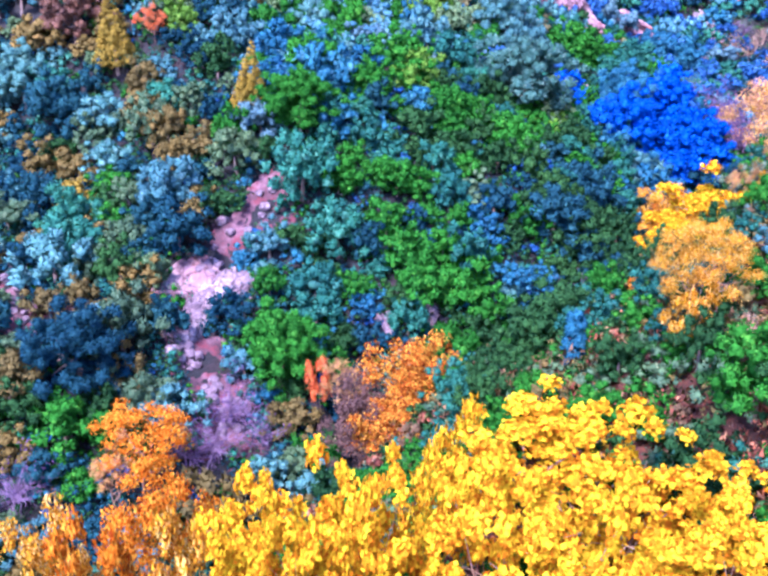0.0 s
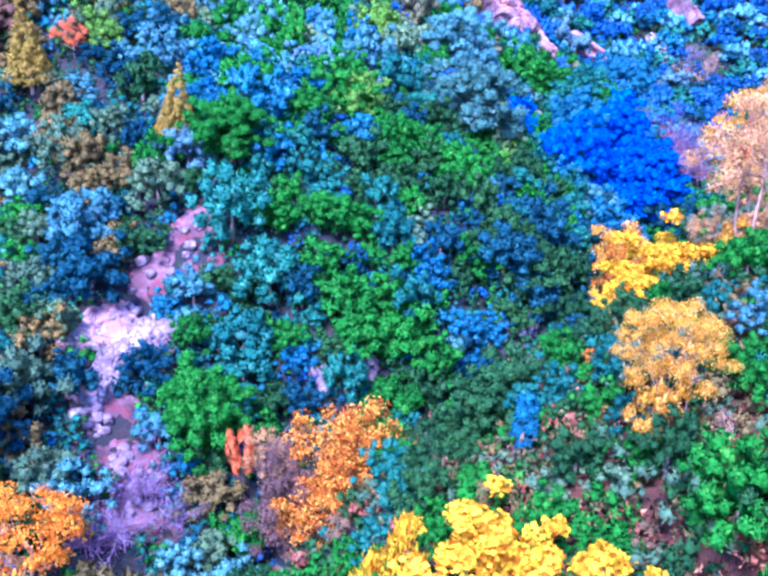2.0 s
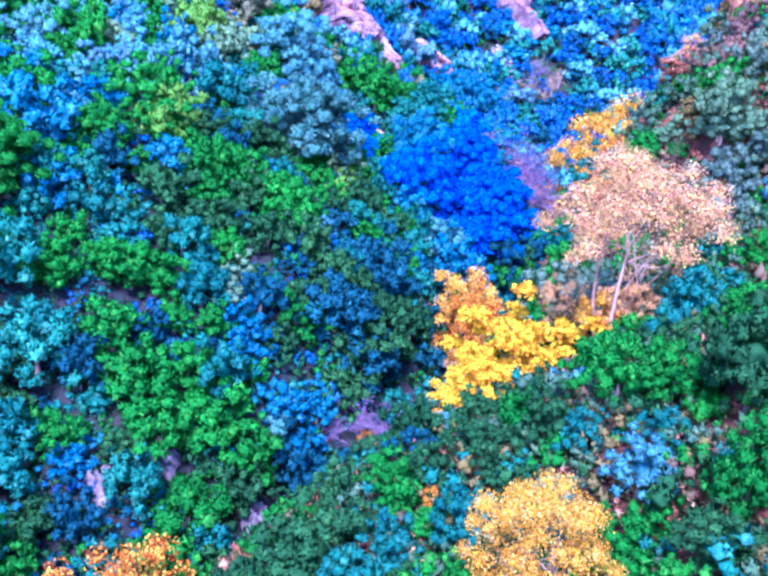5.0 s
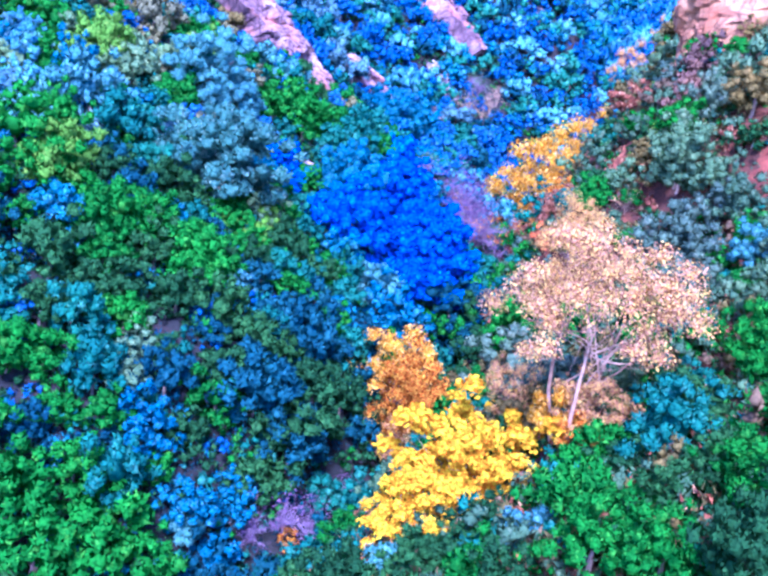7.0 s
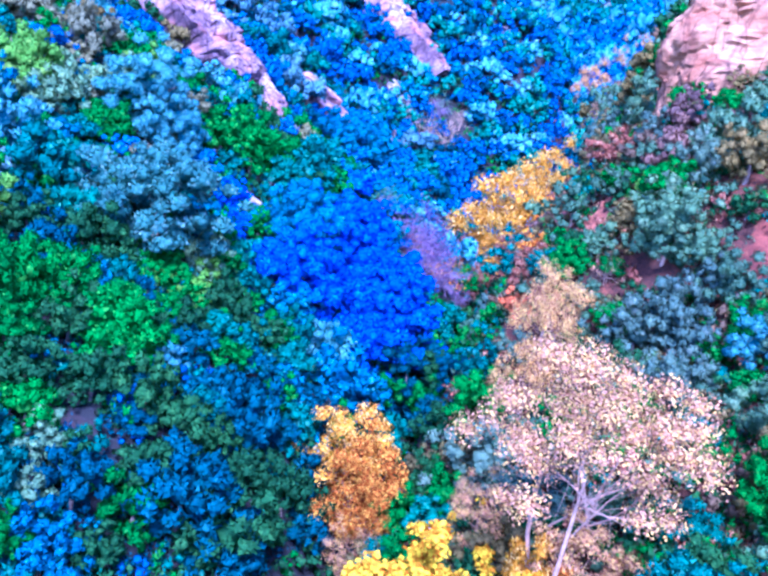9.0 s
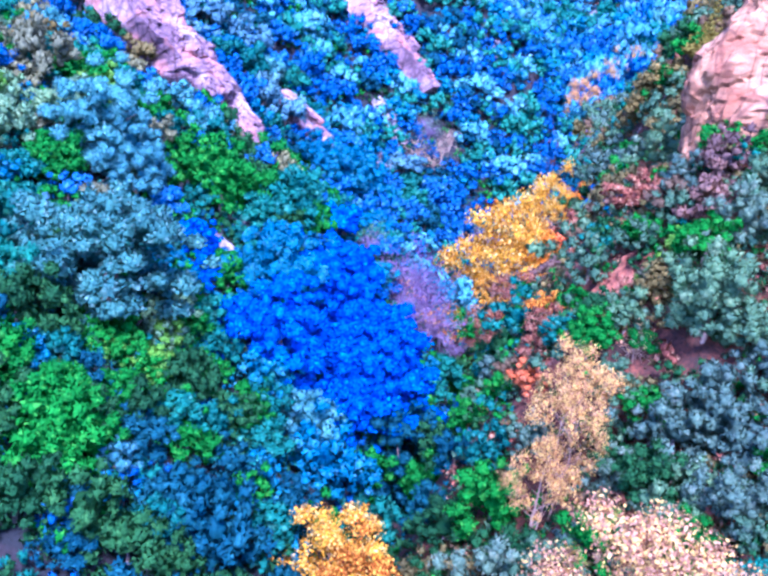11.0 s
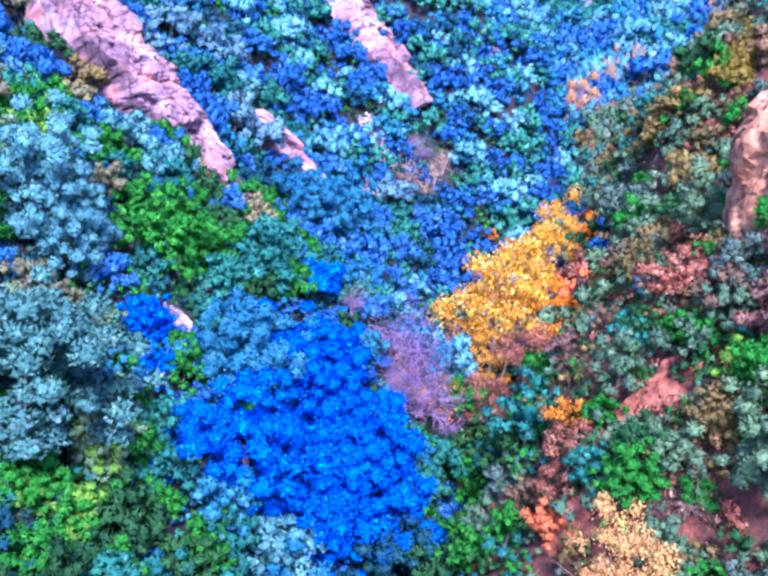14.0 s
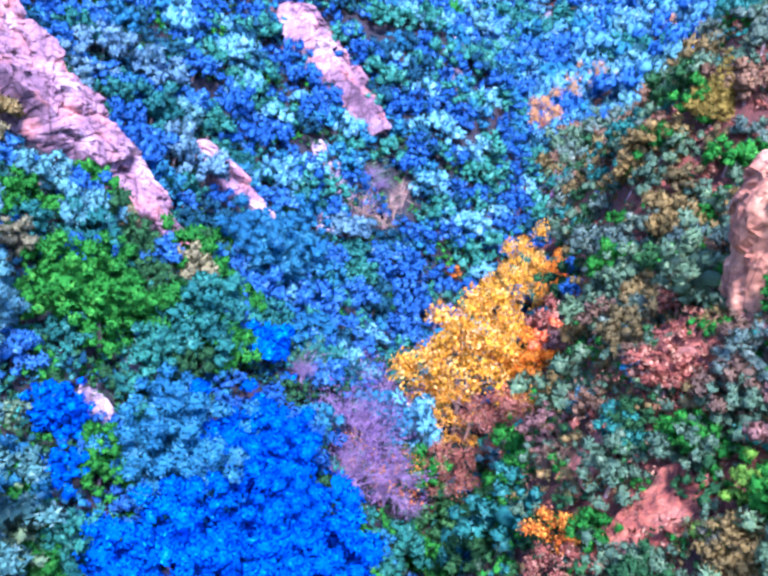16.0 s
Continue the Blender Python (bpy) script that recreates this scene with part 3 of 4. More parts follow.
def rock(kind, a, b, half, material):
    """A craggy mass along the line from a to b, which grows out of the slope and dips into it at its rim."""
    name, label, category, proud = ROCKS[kind]
    a, b = np.array(a), np.array(b)
    mid, run = (a + b) / 2, b - a
    length = max(np.linalg.norm(run) / 2 + half * 0.6, half)
    way = run / max(1e-6, np.linalg.norm(run))
    side = np.array((-way[1], way[0]))
    n = 20
    verts, seed = [], Vector((a[0], b[1], half))
    for i in range(n + 1):
        for j in range(n + 1):
            s, c = 2 * i / n - 1, 2 * j / n - 1
            p = mid + way * s * length * 1.15 + side * c * half * 1.6
            z = float(ground(*p))
            q = Vector((p[0], p[1], z))
            rim = 1.3 - max(abs(s), abs(c)) ** 2 - 0.35 * (s * c) ** 2 + 0.9 * noise.noise(q * 1.3 / max(0.6, half) + seed) + 0.35 * noise.noise(q * 3.5 / max(0.6, half) + seed)
            cells, spots = noise.voronoi(q * (0.9 / max(0.5, half * 0.5)) + seed)
            block, chip = spots[0], noise.voronoi(q * (2.2 / max(0.5, half * 0.5)) + seed)[1][0]
            crag = 0.9 * noise.noise(block * 7.3) + 0.45 * noise.noise(chip * 9.1) + 0.35 * min(0.5, cells[1] - cells[0]) + 0.5 * noise.noise(q * 0.9) + 0.1 * noise.noise(q * 3.1)
            lift = min(1.0, max(-1.0, rim * 2.2)) * proud * (0.45 + min(1.3, half) * 0.4)
            verts.append((p[0] + 0.15 * noise.noise(q * 2) * proud, p[1] - 0.2 * proud * abs(noise.noise(q * 1.7)), z + lift + crag * proud * 0.45 * max(0, min(1, rim * 3)) - 0.1))
    m = n + 1
    faces = [(i * m + j, i * m + j + 1, (i + 1) * m + j + 1, (i + 1) * m + j) for i in range(n) for j in range(n)]
    me = bpy.data.meshes.new(name)
    me.from_pydata(verts, [], faces)
    me.update()
    if sum(p.normal.z for p in me.polygons) < 0:
        me.flip_normals()
    me.materials.append(material)
    tagged(new(name, me), label, category, kind="structure" if kind == "bare" else "")
    bare.append((mid, way, length, half, {"boulder": 1.0, "bare": 0.9}.get(kind, 0.6)))


def on_rock(x, y, slack=0.0):
    for mid, way, length, half, share in bare:
        d = np.array((x, y)) - mid
        if abs(d @ way) < length * share + slack and abs(d[0] * way[1] - d[1] * way[0]) < half * share + slack:
            return True
    return False


rock("boulder", (40.5, 106.5), (41.0, 105.7), 0.48, WHITE)
rock("boulder", (42.1, 99.0), (42.7, 98.6), 0.41, WHITE)
rock("boulder", (21.5, 82.4), (22.1, 81.7), 0.49, WHITE)
rock("boulder", (18.9, 79.7), (19.6, 79.1), 0.40, WHITE)
rock("boulder", (-9.4, 46.4), (-8.2, 46.1), 0.78, WHITE)
rock("boulder", (-10.8, 45.7), (-11.4, 41.7), 0.49, WHITE)
rock("bare", (-7.1, 53.5), (-7.8, 50.4), 1.18, MAUVE_EARTH)
rock("bare", (-10.6, 49.7), (-10.7, 46.8), 1.24, MAUVE_EARTH)
rock("outcrop", (-10.7, 46.8), (-13.4, 45.7), 0.84, ROSE)
rock("bare", (-24.1, 48.8), (-19.9, 39.7), 0.62, MAUVE_EARTH)
rock("bare", (-10.3, 41.6), (-9.4, 38.6), 1.2, MAUVE_EARTH)
rock("bare", (-9.2, 39.0), (-7.6, 35.6), 1.25, MAUVE_EARTH)
rock("bare", (-8.2, 51.6), (-9.6, 49.2), 1.0, MAUVE_EARTH)
rock("boulder", (0.0, 45.1), (0.3, 44.3), 0.38, WHITE)
rock("boulder", (2.4, 46.6), (3.1, 46.2), 0.30, WHITE)
rock("bare", (-19.0, 39.6), (-18.3, 41.5), 1.07, MAUVE_EARTH)
rock("boulder", (6.7, 44.7), (7.2, 45.4), 0.32, WHITE)
rock("outcrop", (60.2, 89.2), (60.0, 87.1), 0.75, RED_ROCK)
rock("outcrop", (36.3, 63.1), (36.3, 61.9), 0.6, RED_ROCK)
rock("outcrop", (41.1, 68.1), (39.8, 65.6), 0.6, RED_ROCK)
rock("outcrop", (31.4, 61.4), (31.1, 60.4), 0.4, RED_ROCK)
rock("outcrop", (32.7, 57.6), (32.5, 57.2), 0.16, BUFF)
rock("bare", (24.6, 37.3), (24.5, 36.4), 0.33, RED_EARTH)
rock("bare", (20.1, 35.3), (20.5, 35.2), 0.30, RED_EARTH)
rock("bare", (37.7, 52.7), (37.5, 51.5), 0.76, RED_EARTH)
rock("outcrop", (56.7, 81.1), (52.7, 76.2), 0.86, RED_ROCK)
rock("outcrop", (35.4, 63.4), (35.6, 62.6), 0.5, RED_ROCK)
rock("outcrop", (37.3, 67.7), (36.1, 66.1), 0.5, RED_ROCK)
rock("outcrop", (42.9, 70.0), (41.7, 68.0), 0.6, RED_ROCK)
rock("outcrop", (162.5, 249.1), (155.5, 235.8), 1.40, WHITE)
rock("outcrop", (164.1, 200.5), (161.6, 195.7), 1.18, WHITE)
rock("outcrop", (65.1, 126.8), (130.2, 218.9), 1.46, WHITE)
rock("boulder", (41.8, 99.5), (42.7, 99.2), 0.35, WHITE)
rock("outcrop", (42.8, 113.5), (44.1, 109.8), 0.61, WHITE)
rock("boulder", (21.5, 82.7), (22.5, 82.1), 0.49, WHITE)
rock("boulder", (19.2, 80.3), (19.7, 79.8), 0.38, WHITE)

def cliff(spine, facing, material, label, clear=-0.4):
    """A fractured rock face along a spine of (x, y, z, half width): tilted blocks and chips between joints, falling back into the slope at its rim."""
    rows, facing = np.array(spine), Vector(facing).normalized()
    at = np.concatenate([[0], np.cumsum(np.linalg.norm(np.diff(rows[:, :3], axis=0), axis=1))])
    n, m = int(at[-1] / 0.14), 46
    side = facing.cross(Vector(rows[-1, :3] - rows[0, :3]).normalized()).normalized()
    down = side.cross(facing)
    verts = []

    def facet(p, size, seed, tilt):
        near, spots = noise.voronoi(Vector((p.x / size, p.y / size * 0.6, seed)))
        c = spots[0]
        slant = noise.noise_vector(c * 7.7 + Vector((seed, 3, 1)))
        return 0.9 * noise.noise(c * 5.3) + tilt * (slant.x * (p.x / size - c.x) + slant.y * (p.y / size * 0.6 - c.y)) - 0.35 * max(0, 0.12 - (near[1] - near[0])) / 0.12

    for i in range(n + 1):
        k = i / n * at[-1]
        base = Vector([np.interp(k, at, rows[:, j]) for j in range(3)])
        half = float(np.interp(k, at, rows[:, 3]))
        for j in range(m + 1):
            c = (2 * j / m - 1) * 1.25
            p = Vector((c * half, k, 0)) + 0.4 * noise.noise_vector(Vector((c * half, k, rows[0, 0])) * 0.7)
            edge = max(abs(c), 1.02 if i in (0, n) else 0) + 0.3 * noise.noise(Vector((c * half * 0.4, k * 0.4, 7))) + 0.06 * noise.noise(Vector((c * half * 1.7, k * 1.7, 2)))
            lift = 0.6 * noise.noise(p * 0.25) + 0.75 * facet(p, 1.5, rows[0, 1], 1.5) + 0.4 * facet(p, 0.75, rows[0, 0], 1.3) + 0.14 * facet(p, 0.35, 4.0, 1.0) + 0.06 * noise.noise(p * 4)
            fall = max(0.0, edge - 0.8)
            verts.append(tuple(base + side * (c * half) + facing * (lift - 6.0 * min(1, fall * 1.3)) + down * (0.3 * lift)))
    w = m + 1
    faces = [(i * w + j, i * w + j + 1, (i + 1) * w + j + 1, (i + 1) * w + j) for i in range(n) for j in range(m)]
    me = bpy.data.meshes.new("cliff")
    me.from_pydata(verts, [], faces)
    me.update()
    if sum(facing.dot(p.normal) for p in me.polygons) < 0:
        me.flip_normals()
    me.materials.append(material)
    tagged(new("cliff", me), label, "rock")
    for a, b in zip(rows[:-1], rows[1:]):
        run = b[:2] - a[:2]
        bare.append(((a[:2] + b[:2]) / 2 + np.array(facing.xy) * clear, unit(run), np.linalg.norm(run) / 2 + 0.5, (a[3] + b[3]) / 2 + clear, 0.95))


FACING = (0.42, -0.76, 0.5)
cliff([(14.7, 100.6, 50.8, 1.8), (16.8, 99.7, 48.2, 2.3), (20.6, 98.1, 44.4, 2.1), (23.8, 97.7, 41.2, 1.8), (27.1, 95.8, 37.5, 0.6)], FACING, ROSE, "tall fractured pink rock face breaking through the woods", 0.9)
cliff([(29.9, 107.4, 42.5, 0.8), (32.4, 105.3, 40.1, 1.3), (35.1, 103.0, 37.7, 0.4)], FACING, ROSE, "short pinkish rock face between dark bushes")
cliff([(42.6, 124.1, 54.3, 1.8), (44.6, 120.8, 51.3, 2.1), (47.3, 117.2, 48.2, 1.6), (48.9, 112.6, 44.5, 0.7)], FACING, ROSE, "pale pink rock face high on the far spur")


def pebble_mesh():
    """A worn, blunt-edged block."""
    v, f = halved(BALL_V, BALL_F)
    v = np.sign(v) * np.abs(v) ** 0.75
    v = v * (1 + 0.16 * np.array([[noise.noise(Vector(p) * 1.6 + Vector(rng.uniform(0, 0.02, 3)))] for p in v])) * rng.uniform(0.7, 1.2, 3)
    me = bpy.data.meshes.new("boulder")
    me.from_pydata([tuple(p) for p in v], [], [tuple(int(i) for i in q) for q in f])
    me.materials.append(PEBBLE)
    return me


PEBBLES = [pebble_mesh() for _ in range(5)]


def stream_bed(path, spread, count, low, high):
    """Boulders strewn along a dry stream bed."""
    for i in range(count):
        k = i / count * (len(path) - 1)
        a, b = np.array(path[int(k)]), np.array(path[int(k) + 1])
        x, y = a + (b - a) * (k % 1) + rng.normal(size=2) * spread
        r = rng.uniform(low, high)
        ob = tagged(new("boulder", PEBBLES[i % 5]), "pale violet-grey boulder in the dry stream bed", "boulder", "boulders of the stream bed")
        ob.matrix_world = pose(x, y, float(ground(x, y)) + r * 0.25, *rng.uniform(-25, 25, 2), rng.uniform(0, 360)) @ Matrix.Diagonal((r, r, r * 0.75, 1))
        planted.append((x, y, r * 1.6))


stream_bed([(-8.5, 47.3), (-10.2, 45.8), (-11.3, 45.0), (-11.3, 41.8), (-10.7, 40.0)], 0.45, 34, 0.22, 0.62)
stream_bed([(-7.4, 52.7), (-10.6, 49.7), (-10.8, 47.2), (-13.3, 46.1)], 0.5, 20, 0.15, 0.4)
stream_bed([(-11.4, 42.6), (-10.3, 40.4), (-8.9, 37.9), (-7.5, 35.8)], 0.5, 26, 0.15, 0.42)
stream_bed([(-23.1, 47.7), (-21.2, 42.4), (-18.7, 39.6)], 0.4, 16, 0.2, 0.45)


def crag(x, y, low, high, width, depth, turn, material, label):
    """A free-standing rock wall with cracks and ledges."""
    verts, n, m = [], 112, 84
    for i in range(m + 1):
        k = i / m
        swell = 1 - 0.35 * k ** 3 - 0.12 * math.sin(k * 9)
        for j in range(n):
            a = j * math.tau / n
            c, s = math.cos(a), math.sin(a)
            p = Vector((math.copysign(abs(c) ** 0.6, c) * width * swell, math.copysign(abs(s) ** 0.6, s) * depth * swell, low + (high - low) * k))
            cells, spots = noise.voronoi(Vector((p.x, p.y, p.z * 0.6)) * 0.45 + Vector((x, y, 0)))
            chip = noise.voronoi(p * 1.1 + Vector((y, x, 0)))
            push = 0.5 * min(0.4, cells[1] - cells[0]) + 0.75 * noise.noise(spots[0] * 5.7) + 0.3 * noise.noise(chip[1][0] * 6.1) + 0.12 * min(0.3, chip[0][1] - chip[0][0]) + 0.45 * noise.noise(p * 0.4) + 0.1 * noise.noise(p * 2.4)
            q = p * 1.0
            q.x, q.y = q.x + c * push * 1.1, q.y + s * push * 1.1
            q.z += 0.5 * noise.noise(p * 0.6 + Vector((9, 3, 1))) * k
            verts.append(q)
    verts.append(Vector((0, 0, high + 0.2)))
    faces = [(i * n + j, i * n + (j + 1) % n, (i + 1) * n + (j + 1) % n, (i + 1) * n + j) for i in range(m) for j in range(n)]
    faces += [(m * n + j, m * n + (j + 1) % n, len(verts) - 1) for j in range(n)]
    me = bpy.data.meshes.new("crag")
    me.from_pydata([tuple(q) for q in verts], [], faces)
    me.materials.append(material)
    ob = tagged(new("crag", me), label, "rock")
    ob.matrix_world = pose(x, y, 0, 0, 0, turn)
    planted.append((x, y, width * 0.8))


crag(45.9, 64.8, 39.0, 56.0, 4.6, 2.8, -47, BUFF, "tall pinkish buff rock wall standing out of the wooded slope")

# ---- the large autumn trees ----
plant("blue", 25.0, 75.6, 5.4, top=34.2)
plant("blue", 27.4, 79.4, 4.4, top=34.6, leaf="azure")
plant("blue", 27.4, 71.6, 3.8, top=31.0)
plant("layered", 12.0, 70.6, 4.1, top=39.8, form="grand")
plant("column", 7.6, 29.5, 0.68, top=29.4, leaf="aqua")
plant("greybush", 8.6, 29.0, 0.8, leaf="sky", top=27.3)
plant("gold", 21.4, 59.3, 2.41, top=29.0)
plant("amber", 22.2, 57.3, 2.3, top=28.2)
plant("pink", 20.5, 56.1, 2.03, top=24.3)
plant("amber", 19.6, 53.7, 1.29, top=22.4)
plant("yellow", 17.8, 43.1, 2.73, top=32.2)
plant("yellow", 23.8, 49.7, 1.41, top=28.7)
plant("yellow", 16.4, 42.6, 1.61, top=29.5)
plant("pink", 21.7, 46.3, 1.22, top=32.4)
plant("pink", 22.0, 42.3, 3.5, top=38.6, form="umbrella")
plant("pink", 30.2, 56.9, 1.68, top=37.2, leaf="peach")
plant("amber", 21.9, 41.7, 1.23, top=34.0, leaf="pink")
plant("pink", 22.2, 40.1, 1.19, top=32.7)
plant("orange", 23.9, 39.9, 0.73, top=32.2)
plant("pink", 11.2, 26.8, 1.7, top=33.5, leaf="gold", form="umbrella")
plant("gold", 10.2, 25.8, 0.60, top=31.5)
plant("gold", 11.1, 25.9, 0.60, top=32.2)
plant("amber", 1.4, 36.6, 2.47, top=26.0)
plant("amber", 0.4, 33.9, 2.23, top=23.9)
plant("amber", -1.0, 34.5, 1.78, top=23.8, leaf="plum")
plant("pink", -2.1, 37.5, 1.26, top=24.0)
plant("red", -3.3, 37.8, 0.61, top=24.3)
plant("orange", -11.1, 32.0, 2.11, top=24.3)
plant("orange", -8.0, 24.1, 1.99, top=25.9)
plant("orange", -10.7, 21.2, 1.46, top=26.0, leaf="gold")
plant("pink", -11.8, 30.8, 0.97, top=22.5)
plant("yellow", 5.4, 23.6, 2.75, top=28.5)
plant("yellow", 2.4, 23.3, 0.96, top=28.6)
plant("yellow", 9.0, 18.0, 1.62, top=29.3)
plant("yellow", 6.5, 19.4, 2.36, top=29.5)
plant("yellow", 2.9, 18.9, 1.90, top=29.0)
plant("yellow", -0.1, 19.0, 1.49, top=29.0)
plant("yellow", -2.2, 18.3, 1.52, top=28.5)
plant("yellow", -4.1, 18.6, 1.36, top=27.6)
plant("yellow", 4.2, 15.4, 2.05, top=29.8)
plant("yellow", 7.4, 15.3, 1.94, top=29.4)
plant("pink", 28.7, 55.3, 1.53, top=37.3, leaf="peach")
plant("pink", 27.8, 54.8, 1.44, top=34.3, leaf="peach")
plant("gold", 44.2, 86.7, 4.15, top=37.7)
plant("gold", 42.8, 86.1, 2.32, top=31.9)
plant("gold", 48.1, 90.0, 3.22, top=38.1)
plant("orange", 49.4, 86.0, 2.76, top=35.2)
plant("amber", 44.6, 81.0, 2.62, top=33.8, leaf="rust")
plant("amber", 40.5, 80.3, 1.78, top=31.2, leaf="rust")
plant("gold", 57.3, 99.8, 2.68, top=39.0)
plant("orange", 59.9, 98.3, 1.55, top=37.9)
plant("yellow", -3.3, 19.7, 1.28, top=27.7)
plant("yellow", 1.4, 21.0, 1.04, top=28.1)
plant("orange", -6.4, 21.2, 1.08, top=25.6, leaf="gold")
plant("orange", -8.6, 20.3, 1.18, top=26.3)
plant("gold", 21.1, 42.3, 0.89, top=33.1)
plant("amber", 23.2, 40.5, 0.86, top=33.3, leaf="pink")
plant("amber", 21.4, 41.0, 0.86, top=32.6)
plant("orange", 24.3, 40.0, 0.69, top=32.8)
plant("pink", 101.0, 157.4, 4.0, top=48.6, form="autumn")
plant("pink", 99.6, 154.6, 2.3, top=43.5, form="autumn", leaf="red")
plant("pink", 109.4, 163.3, 2.29, top=52.3)
plant("pink", 115.0, 161.3, 2.29, top=55.4)
plant("pink", 146.1, 181.1, 1.47, top=68.2)
plant("yellow", 18.2, 41.4, 1.90, top=31.3)
plant("yellow", 15.1, 40.4, 1.5, top=30.6)
plant("yellow", 16.2, 41.4, 1.70, top=30.7)
plant("amber", 1.8, 35.8, 2.03, top=24.8)
plant("amber", 0.7, 34.5, 1.86, top=23.4)
plant("amber", -0.9, 35.9, 1.35, top=24.0, leaf="plum")
plant("amber", 20.9, 56.9, 1.8, top=28.6)
plant("amber", 20.5, 54.4, 1.48, top=28.0)
plant("pink", 19.9, 53.9, 1.28, top=25.6)

# ---- trees and bushes that stand out ----
plant("red", -17.9, 65.3, 1.22)
for x, y, r in ((-16.1, 66.5, 1.44), (2.6, 66.7, 2.1), (2.1, 64.7, 1.82), (4.9, 84.1, 2.13), (-17.1, 67.7, 1.62), (3.9, 82.2, 2.19), (14.9, 70.2, 1.08), (12.1, 89.5, 1.79), (14.1, 67.8, 0.97), (12.5, 68.4, 0.94), (13.8, 67.0, 0.74), (12.7, 87.6, 1.6), (61.4, 93.3, 1.16), (13.4, 87.4, 1.07), (35.4, 59.8, 0.72)):
    plant("lime", x, y, r)
for x, y, r in ((-20.5, 63.5, 1.79), (-9.7, 58.5, 1.49), (62.7, 88.8, 1.61)):
    plant("cone", x, y, r)
for x, y, r in ((-17.8, 61.1, 1.74), (-12.2, 52.3, 1.11), (-24.4, 57.0, 1.68), (-18.3, 41.1, 1.14), (-27.2, 65.6, 2.05), (21.5, 45.0, 1.34), (38.8, 55.4, 1.69), (8.6, 94.3, 1.7), (35.3, 58.8, 0.99), (58.2, 85.5, 1.83), (49.0, 77.2, 1.64), (20.3, 100.1, 1.39), (62.1, 93.6, 1.86), (60.8, 92.7, 1.84), (59.7, 86.6, 1.68)):
    plant("olive", x, y, r)
for x, y, r in ((-6.0, 57.0, 2.55), (-5.8, 63.3, 2.18), (0.2, 66.6, 2.09), (-1.3, 62.2, 1.77), (-18.8, 54.5, 1.44), (-17.6, 51.3, 1.2), (-15.1, 33.6, 1.72), (-2.8, 53.0, 1.57), (10.2, 29.3, 0.91), (10.2, 25.8, 0.79), (16.6, 33.0, 1.2), (13.7, 25.4, 0.83), (3.8, 49.8, 1.32), (1.3, 48.4, 1.84), (0.2, 50.8, 1.61), (2.6, 46.6, 1.79), (5.1, 48.0, 2.0), (-1.5, 46.1, 1.08), (-6.3, 42.5, 1.61), (-5.6, 40.1, 2.34), (2.4, 54.0, 1.4), (-3.0, 53.1, 1.21), (-0.5, 54.0, 1.23), (9.7, 62.7, 1.64), (7.4, 65.2, 1.5), (-1.4, 61.6, 1.72), (-7.9, 75.4, 2.06), (2.0, 64.4, 1.61)):
    plant("oak", x, y, r)
for x, y, r in ((9.9, 80.8, 1.69), (5.3, 71.8, 1.43), (12.5, 71.6, 1.28), (7.1, 64.6, 1.37), (9.6, 61.5, 1.79), (4.9, 52.0, 1.09), (7.2, 50.6, 0.83), (25.6, 42.0, 0.98), (28.1, 46.9, 1.03), (28.5, 43.4, 0.93), (9.5, 80.1, 1.42), (11.9, 69.2, 1.26), (10.0, 64.9, 1.11), (9.8, 60.7, 1.35), (20.7, 87.3, 1.38), (19.0, 67.5, 1.03), (32.4, 59.2, 1.33), (30.0, 99.3, 1.32), (19.3, 77.3, 0.93), (18.5, 84.0, 1.98), (29.4, 99.0, 1.54), (15.7, 75.4, 0.88), (19.4, 77.2, 0.76), (25.8, 83.4, 1.65), (20.2, 86.6, 1.43), (11.7, 90.1, 1.89), (10.7, 84.6, 1.29), (11.8, 69.1, 1.2)):
    plant("oak", x, y, r)
for x, y, r in ((11.1, 71.2, 1.02), (12.3, 65.6, 1.22), (15.0, 65.6, 1.06), (19.0, 66.7, 1.04), (15.8, 75.1, 1.18), (19.8, 83.1, 1.86), (20.5, 85.8, 1.85), (23.1, 84.5, 1.87), (26.8, 83.3, 1.38), (37.6, 63.7, 0.98), (62.9, 90.2, 1.76), (61.5, 91.3, 1.79), (61.7, 85.4, 1.84), (52.5, 79.0, 1.33), (14.5, 101.8, 1.53), (20.6, 95.8, 1.5), (17.9, 91.4, 1.06), (18.7, 86.0, 1.26), (28.1, 96.2, 1.47), (34.7, 64.0, 0.94), (37.6, 63.0, 1.01), (16.2, 73.8, 1.24), (16.4, 71.4, 1.08), (19.2, 75.8, 1.1), (13.0, 67.9, 1.12), (17.4, 68.9, 0.93), (17.8, 87.1, 1.32), (13.0, 94.4, 1.4)):
    plant("oak", x, y, r)
for x, y, r in ((6.3, 72.5, 2.28), (-17.7, 36.4, 1.04), (9.7, 32.1, 0.92), (-3.0, 49.2, 1.98), (12.3, 73.7, 1.51), (24.6, 83.5, 2.02), (22.0, 81.5, 1.28), (14.9, 64.6, 1.19), (24.8, 84.0, 2.29), (22.4, 82.1, 1.42), (22.8, 82.3, 1.27), (26.5, 87.2, 1.59), (26.4, 86.4, 1.73), (37.4, 66.6, 0.92), (37.0, 65.8, 0.92), (21.3, 78.6, 1.06)):
    plant("teal", x, y, r)
